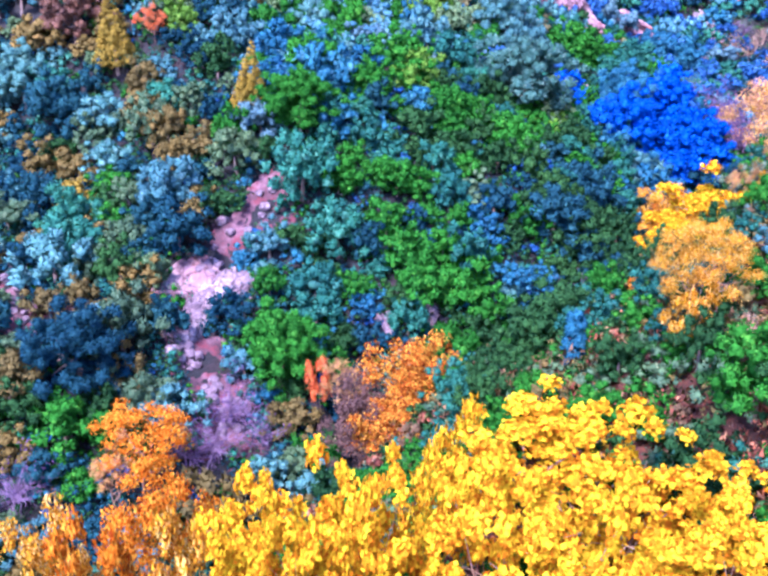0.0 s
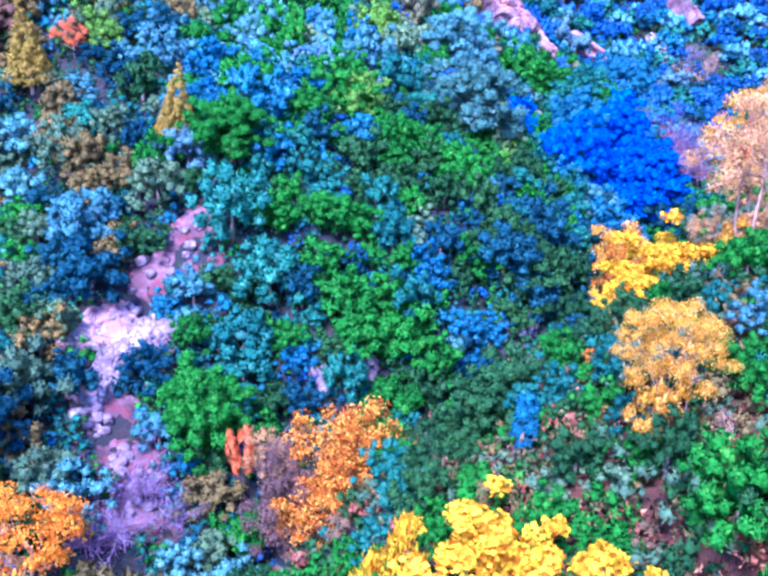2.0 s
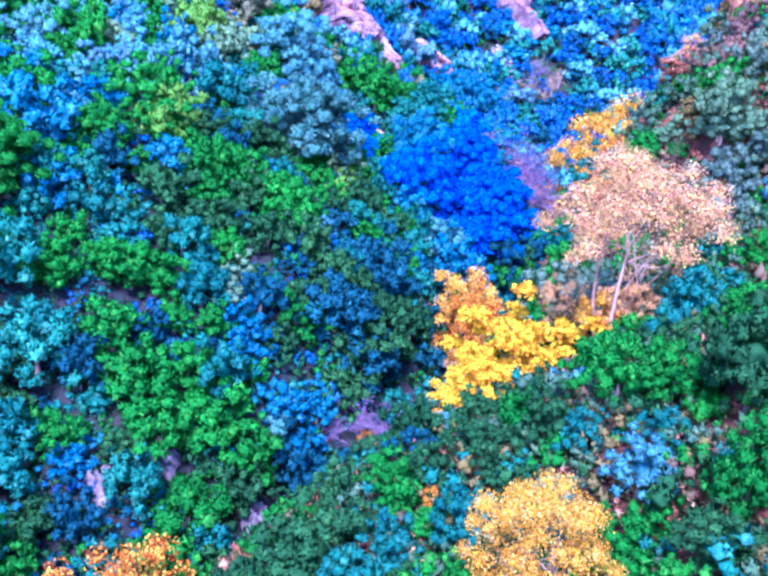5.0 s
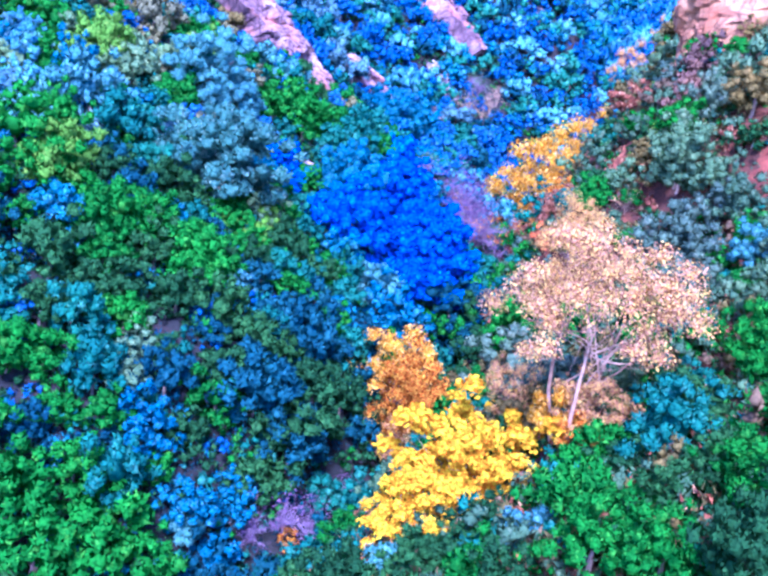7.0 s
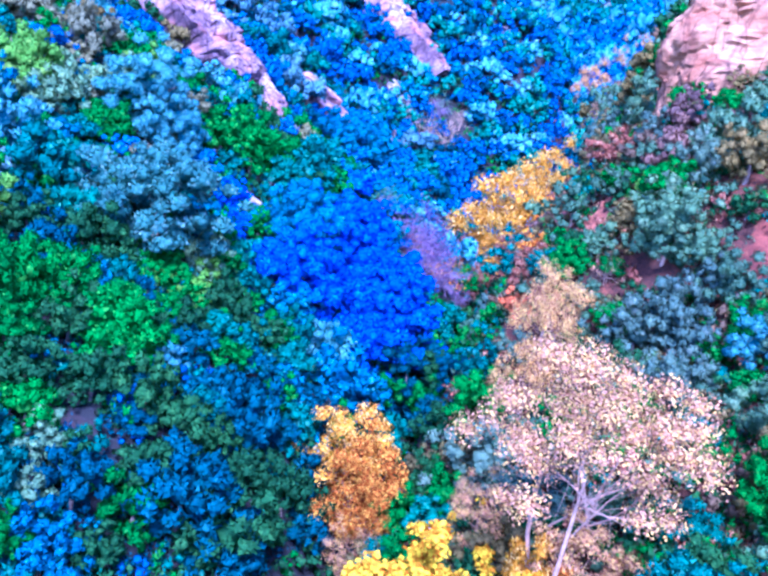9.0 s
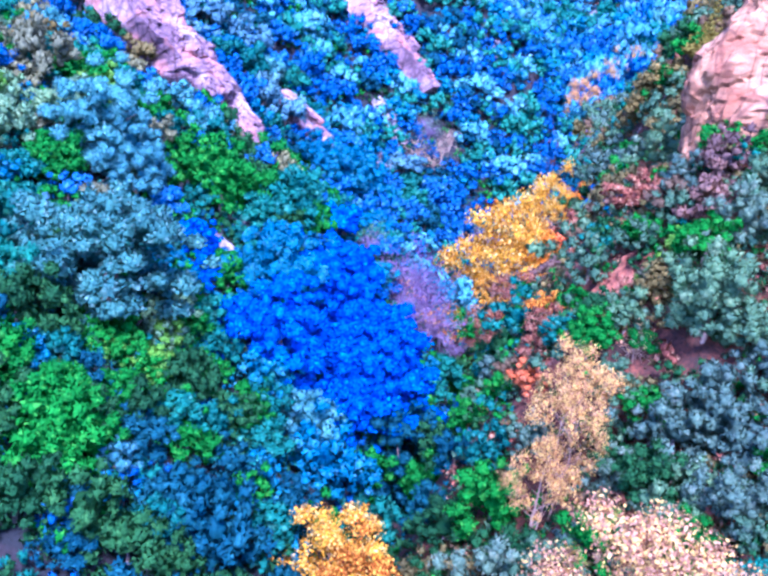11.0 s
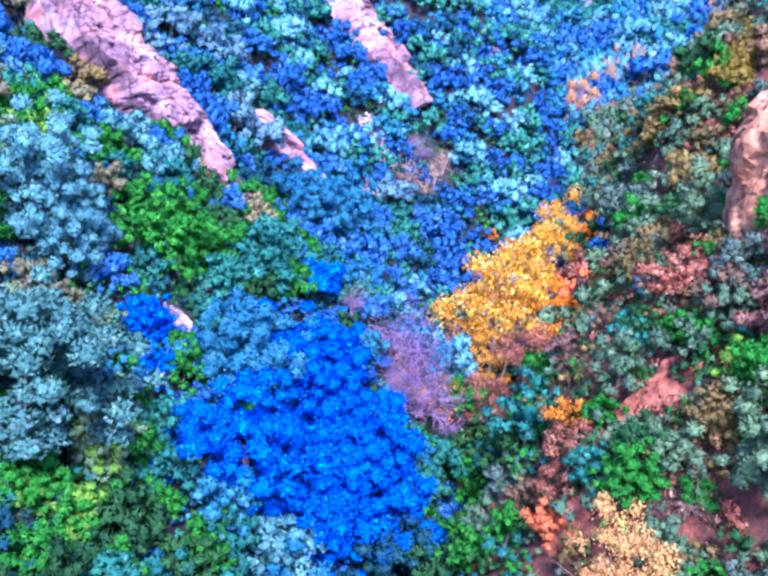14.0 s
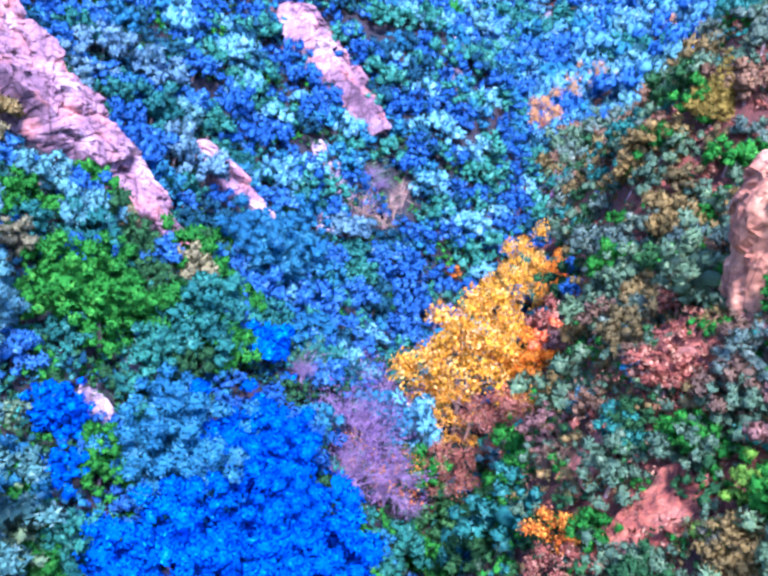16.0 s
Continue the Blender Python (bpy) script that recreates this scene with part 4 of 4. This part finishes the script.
for x, y, r in ((-14.3, 52.6, 2.25), (-19.2, 44.4, 2.11), (-27.7, 63.2, 2.4), (22.1, 68.1, 1.34), (12.5, 83.5, 3.1), (16.6, 36.0, 0.83), (15.4, 29.4, 1.06), (-7.2, 48.4, 1.3), (22.7, 67.6, 1.65), (14.3, 81.6, 2.35), (11.9, 61.4, 0.92)):
    plant("mist", x, y, r)
for x, y, r in ((-10.1, 54.2, 1.76), (-14.0, 39.8, 1.94), (8.6, 73.1, 1.27), (35.3, 55.8, 2.12), (31.6, 50.9, 1.03), (35.1, 55.5, 1.62), (41.6, 70.8, 0.97), (53.2, 83.2, 1.82), (37.4, 63.0, 1.24), (35.9, 64.8, 1.29), (33.9, 60.8, 0.94), (49.8, 81.6, 1.82), (14.3, 82.2, 1.29), (61.3, 89.5, 1.32), (33.7, 58.7, 0.95), (38.5, 62.6, 1.2)):
    plant("sage", x, y, r)
plant("olive", -21.1, 53.5, 1.6, leaf="ochre")
for x, y, r in ((-22.1, 56.8, 1.3), (61.6, 91.1, 1.79), (34.9, 58.4, 0.86)):
    plant("lime", x, y, r, leaf="olive")
for x, y, r in ((-12.9, 48.2, 2.1), (-15.5, 36.8, 2.47), (-12.3, 41.2, 1.29), (11.6, 36.7, 0.85), (13.6, 52.9, 1.93), (11.8, 54.0, 2.1), (28.3, 69.8, 2.6), (27.0, 61.3, 1.29), (27.2, 66.9, 1.63), (28.5, 62.5, 1.17)):
    plant("navy", x, y, r)
for x, y, r in ((-15.6, 45.1, 1.6), (-17.4, 33.9, 1.23), (7.5, 33.0, 1.81), (6.2, 32.2, 1.4), (11.5, 29.3, 0.74), (8.5, 26.6, 1.04), (-4.5, 48.6, 1.26), (8.5, 52.4, 1.11), (13.6, 53.3, 2.12), (11.8, 51.4, 1.42), (20.8, 33.6, 1.13), (39.5, 78.6, 2.04), (27.5, 69.8, 1.44), (37.3, 65.9, 0.91), (40.9, 80.0, 1.92), (46.9, 72.7, 1.19), (29.2, 98.7, 1.5), (23.9, 81.6, 1.28), (57.5, 93.6, 1.81), (33.3, 60.4, 1.0), (34.4, 65.9, 1.1), (40.6, 79.5, 2.0)):
    plant("dark", x, y, r)
for x, y, r in ((-7.8, 47.4, 0.9), (-11.1, 36.7, 1.06), (13.9, 39.2, 0.92), (8.2, 48.9, 0.97), (40.1, 71.0, 1.02)):
    plant("greybush", x, y, r)
for x, y, r in ((-24.6, 66.5, 2.47), (38.8, 59.9, 1.85), (40.6, 62.3, 1.62), (50.7, 85.0, 1.47)):
    plant("plum", x, y, r)
for x, y, r in ((-3.3, 57.0, 1.47), (22.5, 75.3, 2.88), (8.5, 49.2, 1.19), (10.9, 51.0, 1.09), (9.6, 48.2, 1.18), (6.5, 52.5, 1.3), (-1.2, 45.2, 0.96), (15.6, 74.9, 1.53), (6.5, 51.7, 1.33), (10.4, 50.2, 0.96), (22.3, 65.2, 1.94), (22.7, 79.0, 1.49), (20.3, 69.7, 1.43), (18.6, 63.8, 1.09), (32.4, 98.0, 2.85), (20.0, 68.9, 1.4), (23.1, 79.9, 1.52), (33.4, 96.8, 2.77), (40.1, 68.5, 0.78)):
    plant("aqua", x, y, r)
for x, y, r in ((25.1, 74.5, 2.87), (27.3, 72.2, 2.82), (21.5, 71.3, 2.99), (25.9, 76.3, 2.75), (26.1, 71.7, 2.41), (25.0, 75.4, 2.72), (26.3, 72.8, 2.86), (28.4, 71.1, 2.67), (18.0, 78.4, 1.03), (17.9, 78.3, 1.07), (25.3, 70.3, 1.45), (17.6, 78.4, 1.26)):
    plant("blue", x, y, r)
for x, y, r in ((6.5, 56.0, 1.11), (15.7, 73.4, 1.08), (6.6, 82.1, 1.87), (5.3, 80.9, 1.64), (6.1, 53.8, 0.97), (9.6, 85.1, 1.43), (16.0, 78.1, 0.69), (18.5, 71.2, 1.0)):
    plant("pale", x, y, r)
for x, y, r in ((-7.8, 36.7, 1.75), (-8.2, 34.6, 1.83), (-9.5, 34.0, 1.35), (-6.0, 36.0, 1.42), (-15.9, 29.9, 1.61), (12.8, 50.3, 1.55), (11.3, 49.9, 1.16), (14.3, 50.5, 1.6), (16.6, 53.0, 1.1), (32.5, 78.1, 2.3), (34.9, 78.6, 2.35), (34.9, 81.1, 2.17), (32.4, 79.0, 1.85), (73.3, 118.0, 3.01), (34.2, 81.5, 2.65), (32.5, 81.3, 2.07), (38.9, 87.2, 2.47), (34.8, 80.2, 2.1), (36.6, 78.7, 1.42)):
    plant("twiggy", x, y, r)
plant("column", -6.3, 38.9, 0.98, form="bush", leaf="aqua")
for x, y, r in ((-4.9, 39.3, 1.27), (-2.7, 43.0, 1.4)):
    plant("darkbush", x, y, r)
for x, y, r in ((-3.3, 35.9, 1.46), (-13.7, 31.7, 1.19), (6.0, 28.1, 1.05), (19.6, 46.2, 1.26), (3.9, 44.7, 1.76), (18.3, 35.9, 1.44), (33.8, 57.5, 0.86)):
    plant("bush", x, y, r)
plant("lime", -4.5, 48.2, 0.52, form="bush", leaf="yellow")
plant("greybush", 7.6, 26.3, 0.74, leaf="pale")
for x, y, r in ((45.1, 107.3, 2.3), (49.7, 109.2, 2.1), (48.4, 108.0, 2.0), (46.8, 106.4, 1.8)):
    plant("brush", x, y, r, leaf="pale")
plant("brush", 12.4, 24.9, 0.9)
plant("brush", 33.4, 57.4, 1.1)
plant("brush", 21.2, 63.2, 0.9)
for x, y, r in ((13.1, 49.9, 0.5), (11.0, 33.3, 0.38), (52.8, 103.3, 0.75), (34.1, 65.1, 1.09)):
    plant("amber", x, y, r)
plant("pale", 22.9, 68.3, 1.06, form="twiggy", leaf="pale")
for x, y, r in ((34.0, 52.9, 1.76), (32.4, 53.0, 1.99), (30.7, 53.6, 1.35)):
    plant("slate", x, y, r)
for x, y, r in ((56.4, 88.7, 2.11), (57.0, 86.0, 1.54), (56.0, 88.0, 1.45)):
    plant("slate", x, y, r)
plant("plum", 33.9, 47.7, 1.44, leaf="mist")
for x, y, r in ((15.2, 71.3, 1.3), (14.8, 70.0, 1.12)):
    plant("aqua", x, y, r, leaf="pale")
for x, y, r in ((34.6, 78.2, 1.88), (32.7, 79.0, 1.51), (35.8, 79.7, 1.59)):
    plant("twiggy", x, y, r, leaf="amber")
plant("pale", 21.9, 66.4, 1.01, form="twiggy")
plant("mist", 24.5, 65.8, 1.55, leaf="aqua")
plant("mist", 31.7, 69.7, 1.38, leaf="violet")
for x, y, r in ((30.7, 61.0, 0.93), (51.5, 86.7, 1.56)):
    plant("plum", x, y, r, leaf="red")
for x, y, r in ((47.3, 110.5, 1.52), (47.2, 109.7, 1.5)):
    plant("lime", x, y, r, form="twiggy", leaf="pale")
plant("plum", 39.6, 63.5, 1.38, leaf="slate")
plant("olive", 35.3, 59.5, 0.74, leaf="khaki")
for x, y, r in ((31.1, 83.7, 1.46), (49.1, 98.8, 2.09)):
    plant("twiggy", x, y, r, leaf="pale")
plant("lime", 18.5, 82.6, 1.15, leaf="teal")
plant("sage", 15.7, 99.0, 1.71, leaf="olive")
plant("lime", 13.9, 67.2, 0.97, leaf="green")
for x, y, r in ((11.2, 62.3, 1.09), (21.0, 84.2, 1.59), (14.8, 89.3, 1.17)):
    plant("teal", x, y, r, leaf="green")
for x, y, r in ((48.6, 79.5, 1.84), (38.9, 63.3, 1.45)):
    plant("haze", x, y, r, leaf="taupe")
plant("cone", 62.8, 89.3, 1.73, form="round", leaf="ochre")
for x, y, r in ((64.1, 87.6, 1.88), (39.2, 69.7, 0.99), (40.6, 69.2, 0.98)):
    plant("taupe", x, y, r)
for x, y, r in ((20.3, 102.9, 1.65), (16.0, 101.0, 1.36), (16.0, 87.0, 1.24)):
    plant("khaki", x, y, r)
plant("khaki", 20.0, 85.3, 1.12, leaf="lime")
for x, y, r in ((27.0, 111.9, 2.15), (22.8, 110.7, 2.04)):
    plant("haze", x, y, r)
plant("haze", 28.8, 109.6, 1.71, leaf="mist")
plant("rust", 52.9, 88.5, 2.0)
plant("sage", 39.4, 67.4, 0.74, leaf="pale")
for x, y, r in ((33.0, 63.2, 1.11), (31.3, 61.8, 0.95)):
    plant("amber", x, y, r, leaf="rust")
plant("olive", 37.1, 60.0, 0.92, leaf="lime")

# ---- the rest of the woods ----
WOODS = (
    # where it begins and ends along the ravine, which side, and what grows there
    (-40, 30, -1, "mist sage navy teal olive dark oak"),
    (30, 48, -1, "teal oak dark teal dark oak teal aqua navy"),
    (48, 72, -1, "oak teal dark oak teal navy oak aqua dark"),
    (72, 90, -1, "teal oak teal oak aqua teal oak dark azure oak"),
    # mostly blue and pale leaves: distance haze given by colour
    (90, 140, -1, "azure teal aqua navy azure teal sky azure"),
    (-40, 48, 1, "oak dark oak bush dark oak teal dark"),
    (48, 70, 1, "sage dark oak sage teal olive oak slate sage"),
    (70, 96, 1, "sage oak plum sage olive dark rust oak slate taupe"),
    (96, 140, 1, "olive oak sage sage oak slate teal"),
)
wild = random.Random(11)
planted += [(0.3, 32.2, 2.2), (2.0, 33.5, 1.6), (-1.5, 33.0, 1.5)]      # open ground before the amber maples
planted += [(7.4, 27.6, 1.5), (8.6, 27.4, 1.2), (7.9, 25.9, 1.0)]      # and before the blue cypress


def region(u, side, d, x):
    if side < 0 and x < -11:
        return "olive sage mist navy teal olive navy sage dark mist".split()
    # low on this bank the ravine's shade is put into darker leaf colours
    if side < 0 and (d < 14 and 36 < u < 60 or d < 9 and 60 <= u < 68):
        return "dark navy dark teal oak navy".split()
    if side < 0 and 5 < d < 16 and 64 < u < 90:
        return "teal oak azure dark blue oak teal aqua".split()
    if side < 0 and d > 19 and 82 < u < 97:
        return "teal oak khaki oak teal azure pale dark mist".split()
    # azure, haze and sky leaves carry the haze of this stretch
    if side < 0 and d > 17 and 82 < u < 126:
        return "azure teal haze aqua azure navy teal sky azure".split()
    if side < 0 and d > 13 and 68 < u <= 84:
        return "teal oak khaki oak teal oak azure pale".split()
    # high slope: paler leaf colours in place of haze
    if side < 0 and d > 20 and 30 < u < 95:
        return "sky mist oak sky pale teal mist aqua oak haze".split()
    for lo, hi, s, kinds in WOODS:
        if lo <= u < hi and s == side:
            return kinds.split()
    return ["teal"]


cells, counted = {}, 0


def room(x, y, r, share):
    """Whether a crown of radius r has room at x, y."""
    global counted
    for spot in planted[counted:]:
        cells.setdefault((int(spot[0] // 4), int(spot[1] // 4)), []).append(spot)
    counted = len(planted)
    i, j = int(x // 4), int(y // 4)
    near = (s for p in (-1, 0, 1) for q in (-1, 0, 1) for s in cells.get((i + p, j + q), ()))
    return all((x - a) ** 2 + (y - b) ** 2 > (share * (r + c)) ** 2 for a, b, c in near)


def seen_stretch(x, y):
    """The part of the ravine that lies open to view."""
    u, v = along(x, y)
    left, right = (max(-74, -30 - 1.35 * (u - 8)), 1) if u < 40 else (-62, 5) if u < 112 else (-56, 14) if u < 140 else (-26, 26) if u < 190 else (-64, 42)
    return left < v < right and y > 20 - 0.6 * max(0, x)


for step, low, high, share, odds in ((3.6, 1.7, 2.25, 0.62, 0.6), (1.5, 0.9, 1.6, 0.47, 1.0)):
    u = 4.0
    while u < 112:
        v = -66.0
        while v < 14:
            x, y = back(u + wild.uniform(-0.7, 0.7) * step, v + wild.uniform(-0.7, 0.7) * step)
            bank = -1 if v < -18 + 0.15 * (u - 48) + 2 else 1
            r = wild.uniform(low, high) * (0.72 if bank > 0 and u < 46 else 1)
            if wild.random() < odds and seen_stretch(x, y) and room(x, y, r, share) and not on_rock(x, y, r * 0.4):
                plant(wild.choice(region(u, bank, -18 + 0.15 * (u - 48) - v, x)), x, y, r, wild.uniform(0.75, 1.3))
            v += step
        u += step

# ---- woods too far off to count, and the undergrowth ----
def joined(name, label, category, kinds, spots, n, size, core):
    """Many crowns in one mesh for each leaf colour."""
    for leaf in dict.fromkeys(kinds):
        forms = []
        for _ in range(3):
            bl = dome(core or 16, 0.85, -0.3, 0.34, 0.3)
            bl[:, 2] += 0.7
            p, d = crown_points(bl, n, spread=0.35)
            leaves, leaf_faces = leaf_cards(p, d, size, loose=0.45)
            leaf_faces, soft = soft_normals(d, 3, 0.2, leaves, leaf_faces)
            pieces, soft = [(leaves, leaf_faces)], [soft]
            if core:
                inner, inner_faces, around = billows(bl, 0.7)
                pieces.append((inner, inner_faces))
                soft.append(around)
            v, f = join(*pieces)
            forms.append((v, np.array(f), np.concatenate(soft)))
        verts, faces, normals, base = [], [], [], 0
        for x, y, z, r in (s for i, s in enumerate(spots) if kinds[i % len(kinds)] == leaf and s):
            v, f, soft = forms[rng.integers(3)]
            a = rng.uniform(0, math.tau)
            c, s = math.cos(a) * r, math.sin(a) * r
            verts.append(np.stack([v[:, 0] * c - v[:, 1] * s + x, v[:, 0] * s + v[:, 1] * c + y, v[:, 2] * r * rng.uniform(0.8, 1.2) + z], 1))
            faces.append(f + base)
            normals.append(unit(np.stack([soft[:, 0] * c - soft[:, 1] * s, soft[:, 0] * s + soft[:, 1] * c, soft[:, 2] * r], 1)))
            base += len(v)
        if not verts:
            continue
        ob = new(name, smooth_mesh(name, np.concatenate(verts), np.concatenate(faces), LEAF[leaf], np.concatenate(normals)))
        tagged(ob, label, category, kind="stuff")


spots = []
u = 112.0
while u < 345:
    step = 1.65 if u < 150 else 3.4 if u < 190 else 6.5
    v = -70.0
    while v < 50:
        x, y = back(u + wild.uniform(-1.4, 1.4), v + wild.uniform(-1.4, 1.4))
        if seen_stretch(x, y) and not on_rock(x, y, 0.2) and room(x, y, 1.5, 0.55):
            spots.append((x, y, float(ground(x, y)) - 0.4, wild.uniform(0.6, 0.95) * max(2.0, step)))
        v += step
    u += step
wild.shuffle(spots)


def valley(x, y):
    u, v = along(x, y)
    return "far" if u > 172 else "left" if v < -9 else "right"


# distance haze is put into the leaf colours of the spur and far woods
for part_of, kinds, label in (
        ("left", ["azure", "teal", "azure", "aqua", "azure", "navy", "sky", "teal"], "oak woods on the far spur, azure and teal with haze put in"),
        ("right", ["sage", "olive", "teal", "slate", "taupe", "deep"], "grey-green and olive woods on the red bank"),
        ("far", ["sky", "azure", "mist", "aqua", "sky", "teal", "azure"], "distant oak woods, haze put into their blue-green leaves")):
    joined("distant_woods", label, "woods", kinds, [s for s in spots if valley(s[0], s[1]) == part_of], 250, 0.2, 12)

def bank_of(x, y):
    u, v = along(x, y)
    return -1 if v < -18 + 0.15 * (u - 48) + 2 else 1


# left bank: dark blue leaf colours deepen the shaded gaps between trees
for side, plants in ((-1, ["deep", "teal", "navy", "navy", "deep"]), (1, ["rust", "deep", "taupe", "rust", "olive"])):
    spots = []
    for _ in range(7500):
        x, y = back(wild.uniform(5, 112), wild.uniform(-60, 12))
        if bank_of(x, y) == side and seen_stretch(x, y) and not on_rock(x, y, 0.1):
            spots.append((x, y, float(ground(x, y)) - 0.15, wild.uniform(0.4, 0.8)))
    joined("undergrowth", "low tangled undergrowth between the trees", "undergrowth", plants, spots, 50, 0.22, 0)

for side, plants, tries in ((-1, ["teal", "deep", "aqua", "green", "navy", "teal", "deep", "azure"], 15000), (1, ["sage", "green", "sage", "teal", "olive", "taupe", "rust", "deep"], 12000)):
    spots = []
    for _ in range(tries):
        x, y = back(wild.uniform(8, 126), wild.uniform(-62, 5) if side < 0 else wild.uniform(-22, 7))
        r = wild.uniform(0.5, 1.0)
        if bank_of(x, y) == side and seen_stretch(x, y) and room(x, y, r, 0.42) and not on_rock(x, y, 0.1):
            spots.append((x, y, float(ground(x, y)) - 0.2, r))
            planted.append((x, y, r))
    joined("shrub_layer", "dense shrubs filling the gaps of the slope woods", "shrubs", plants, spots, 135, 0.175, 7)

for side, plants, count, reach in ((-1, ["deep", "navy", "teal", "deep", "green"], 2600, (-60, 0)), (1, ["deep", "sage", "green", "olive", "deep", "sage"], 3600, (-24, 7))):
    spots = []
    for _ in range(count):
        x, y = back(wild.uniform(12, 100), wild.uniform(*reach))
        if bank_of(x, y) == side and seen_stretch(x, y) and not on_rock(x, y, 0.3):
            spots.append((x, y, float(ground(x, y)) - 0.3, wild.uniform(0.45, 0.8)))
    joined("low_scrub", "low leafy scrub covering the ground between the trees", "scrub", plants, spots, 85, 0.185, 5)

# the same scrub woods go on beyond the open stretch
spots = []
u = -44.0
while u < 150:
    v = -86.0
    while v < 56:
        x, y = back(u + wild.uniform(-1.2, 1.2), v + wild.uniform(-1.2, 1.2))
        if not seen_stretch(x, y) and room(x, y, 1.6, 0.5):
            spots.append((x, y, float(ground(x, y)) - 0.5, wild.uniform(1.6, 2.5)))
        v += 2.9
    u += 2.9
wild.shuffle(spots)
beside = [q for q in spots if -8 < along(q[0], q[1])[0] < 90 and -40 < along(q[0], q[1])[1] < 16]
spots = [q for q in spots if q not in beside]
joined("scrub_woods", "dense green and grey scrub woods on the red bank", "woods", ["deep", "green", "sage", "deep", "olive", "sage"], beside, 1100, 0.09, 24)
joined("scrub_woods", "dense green and teal scrub woods on the outer slopes", "woods", ["deep", "teal", "green", "sage", "deep", "olive"], spots, 50, 0.4, 6)
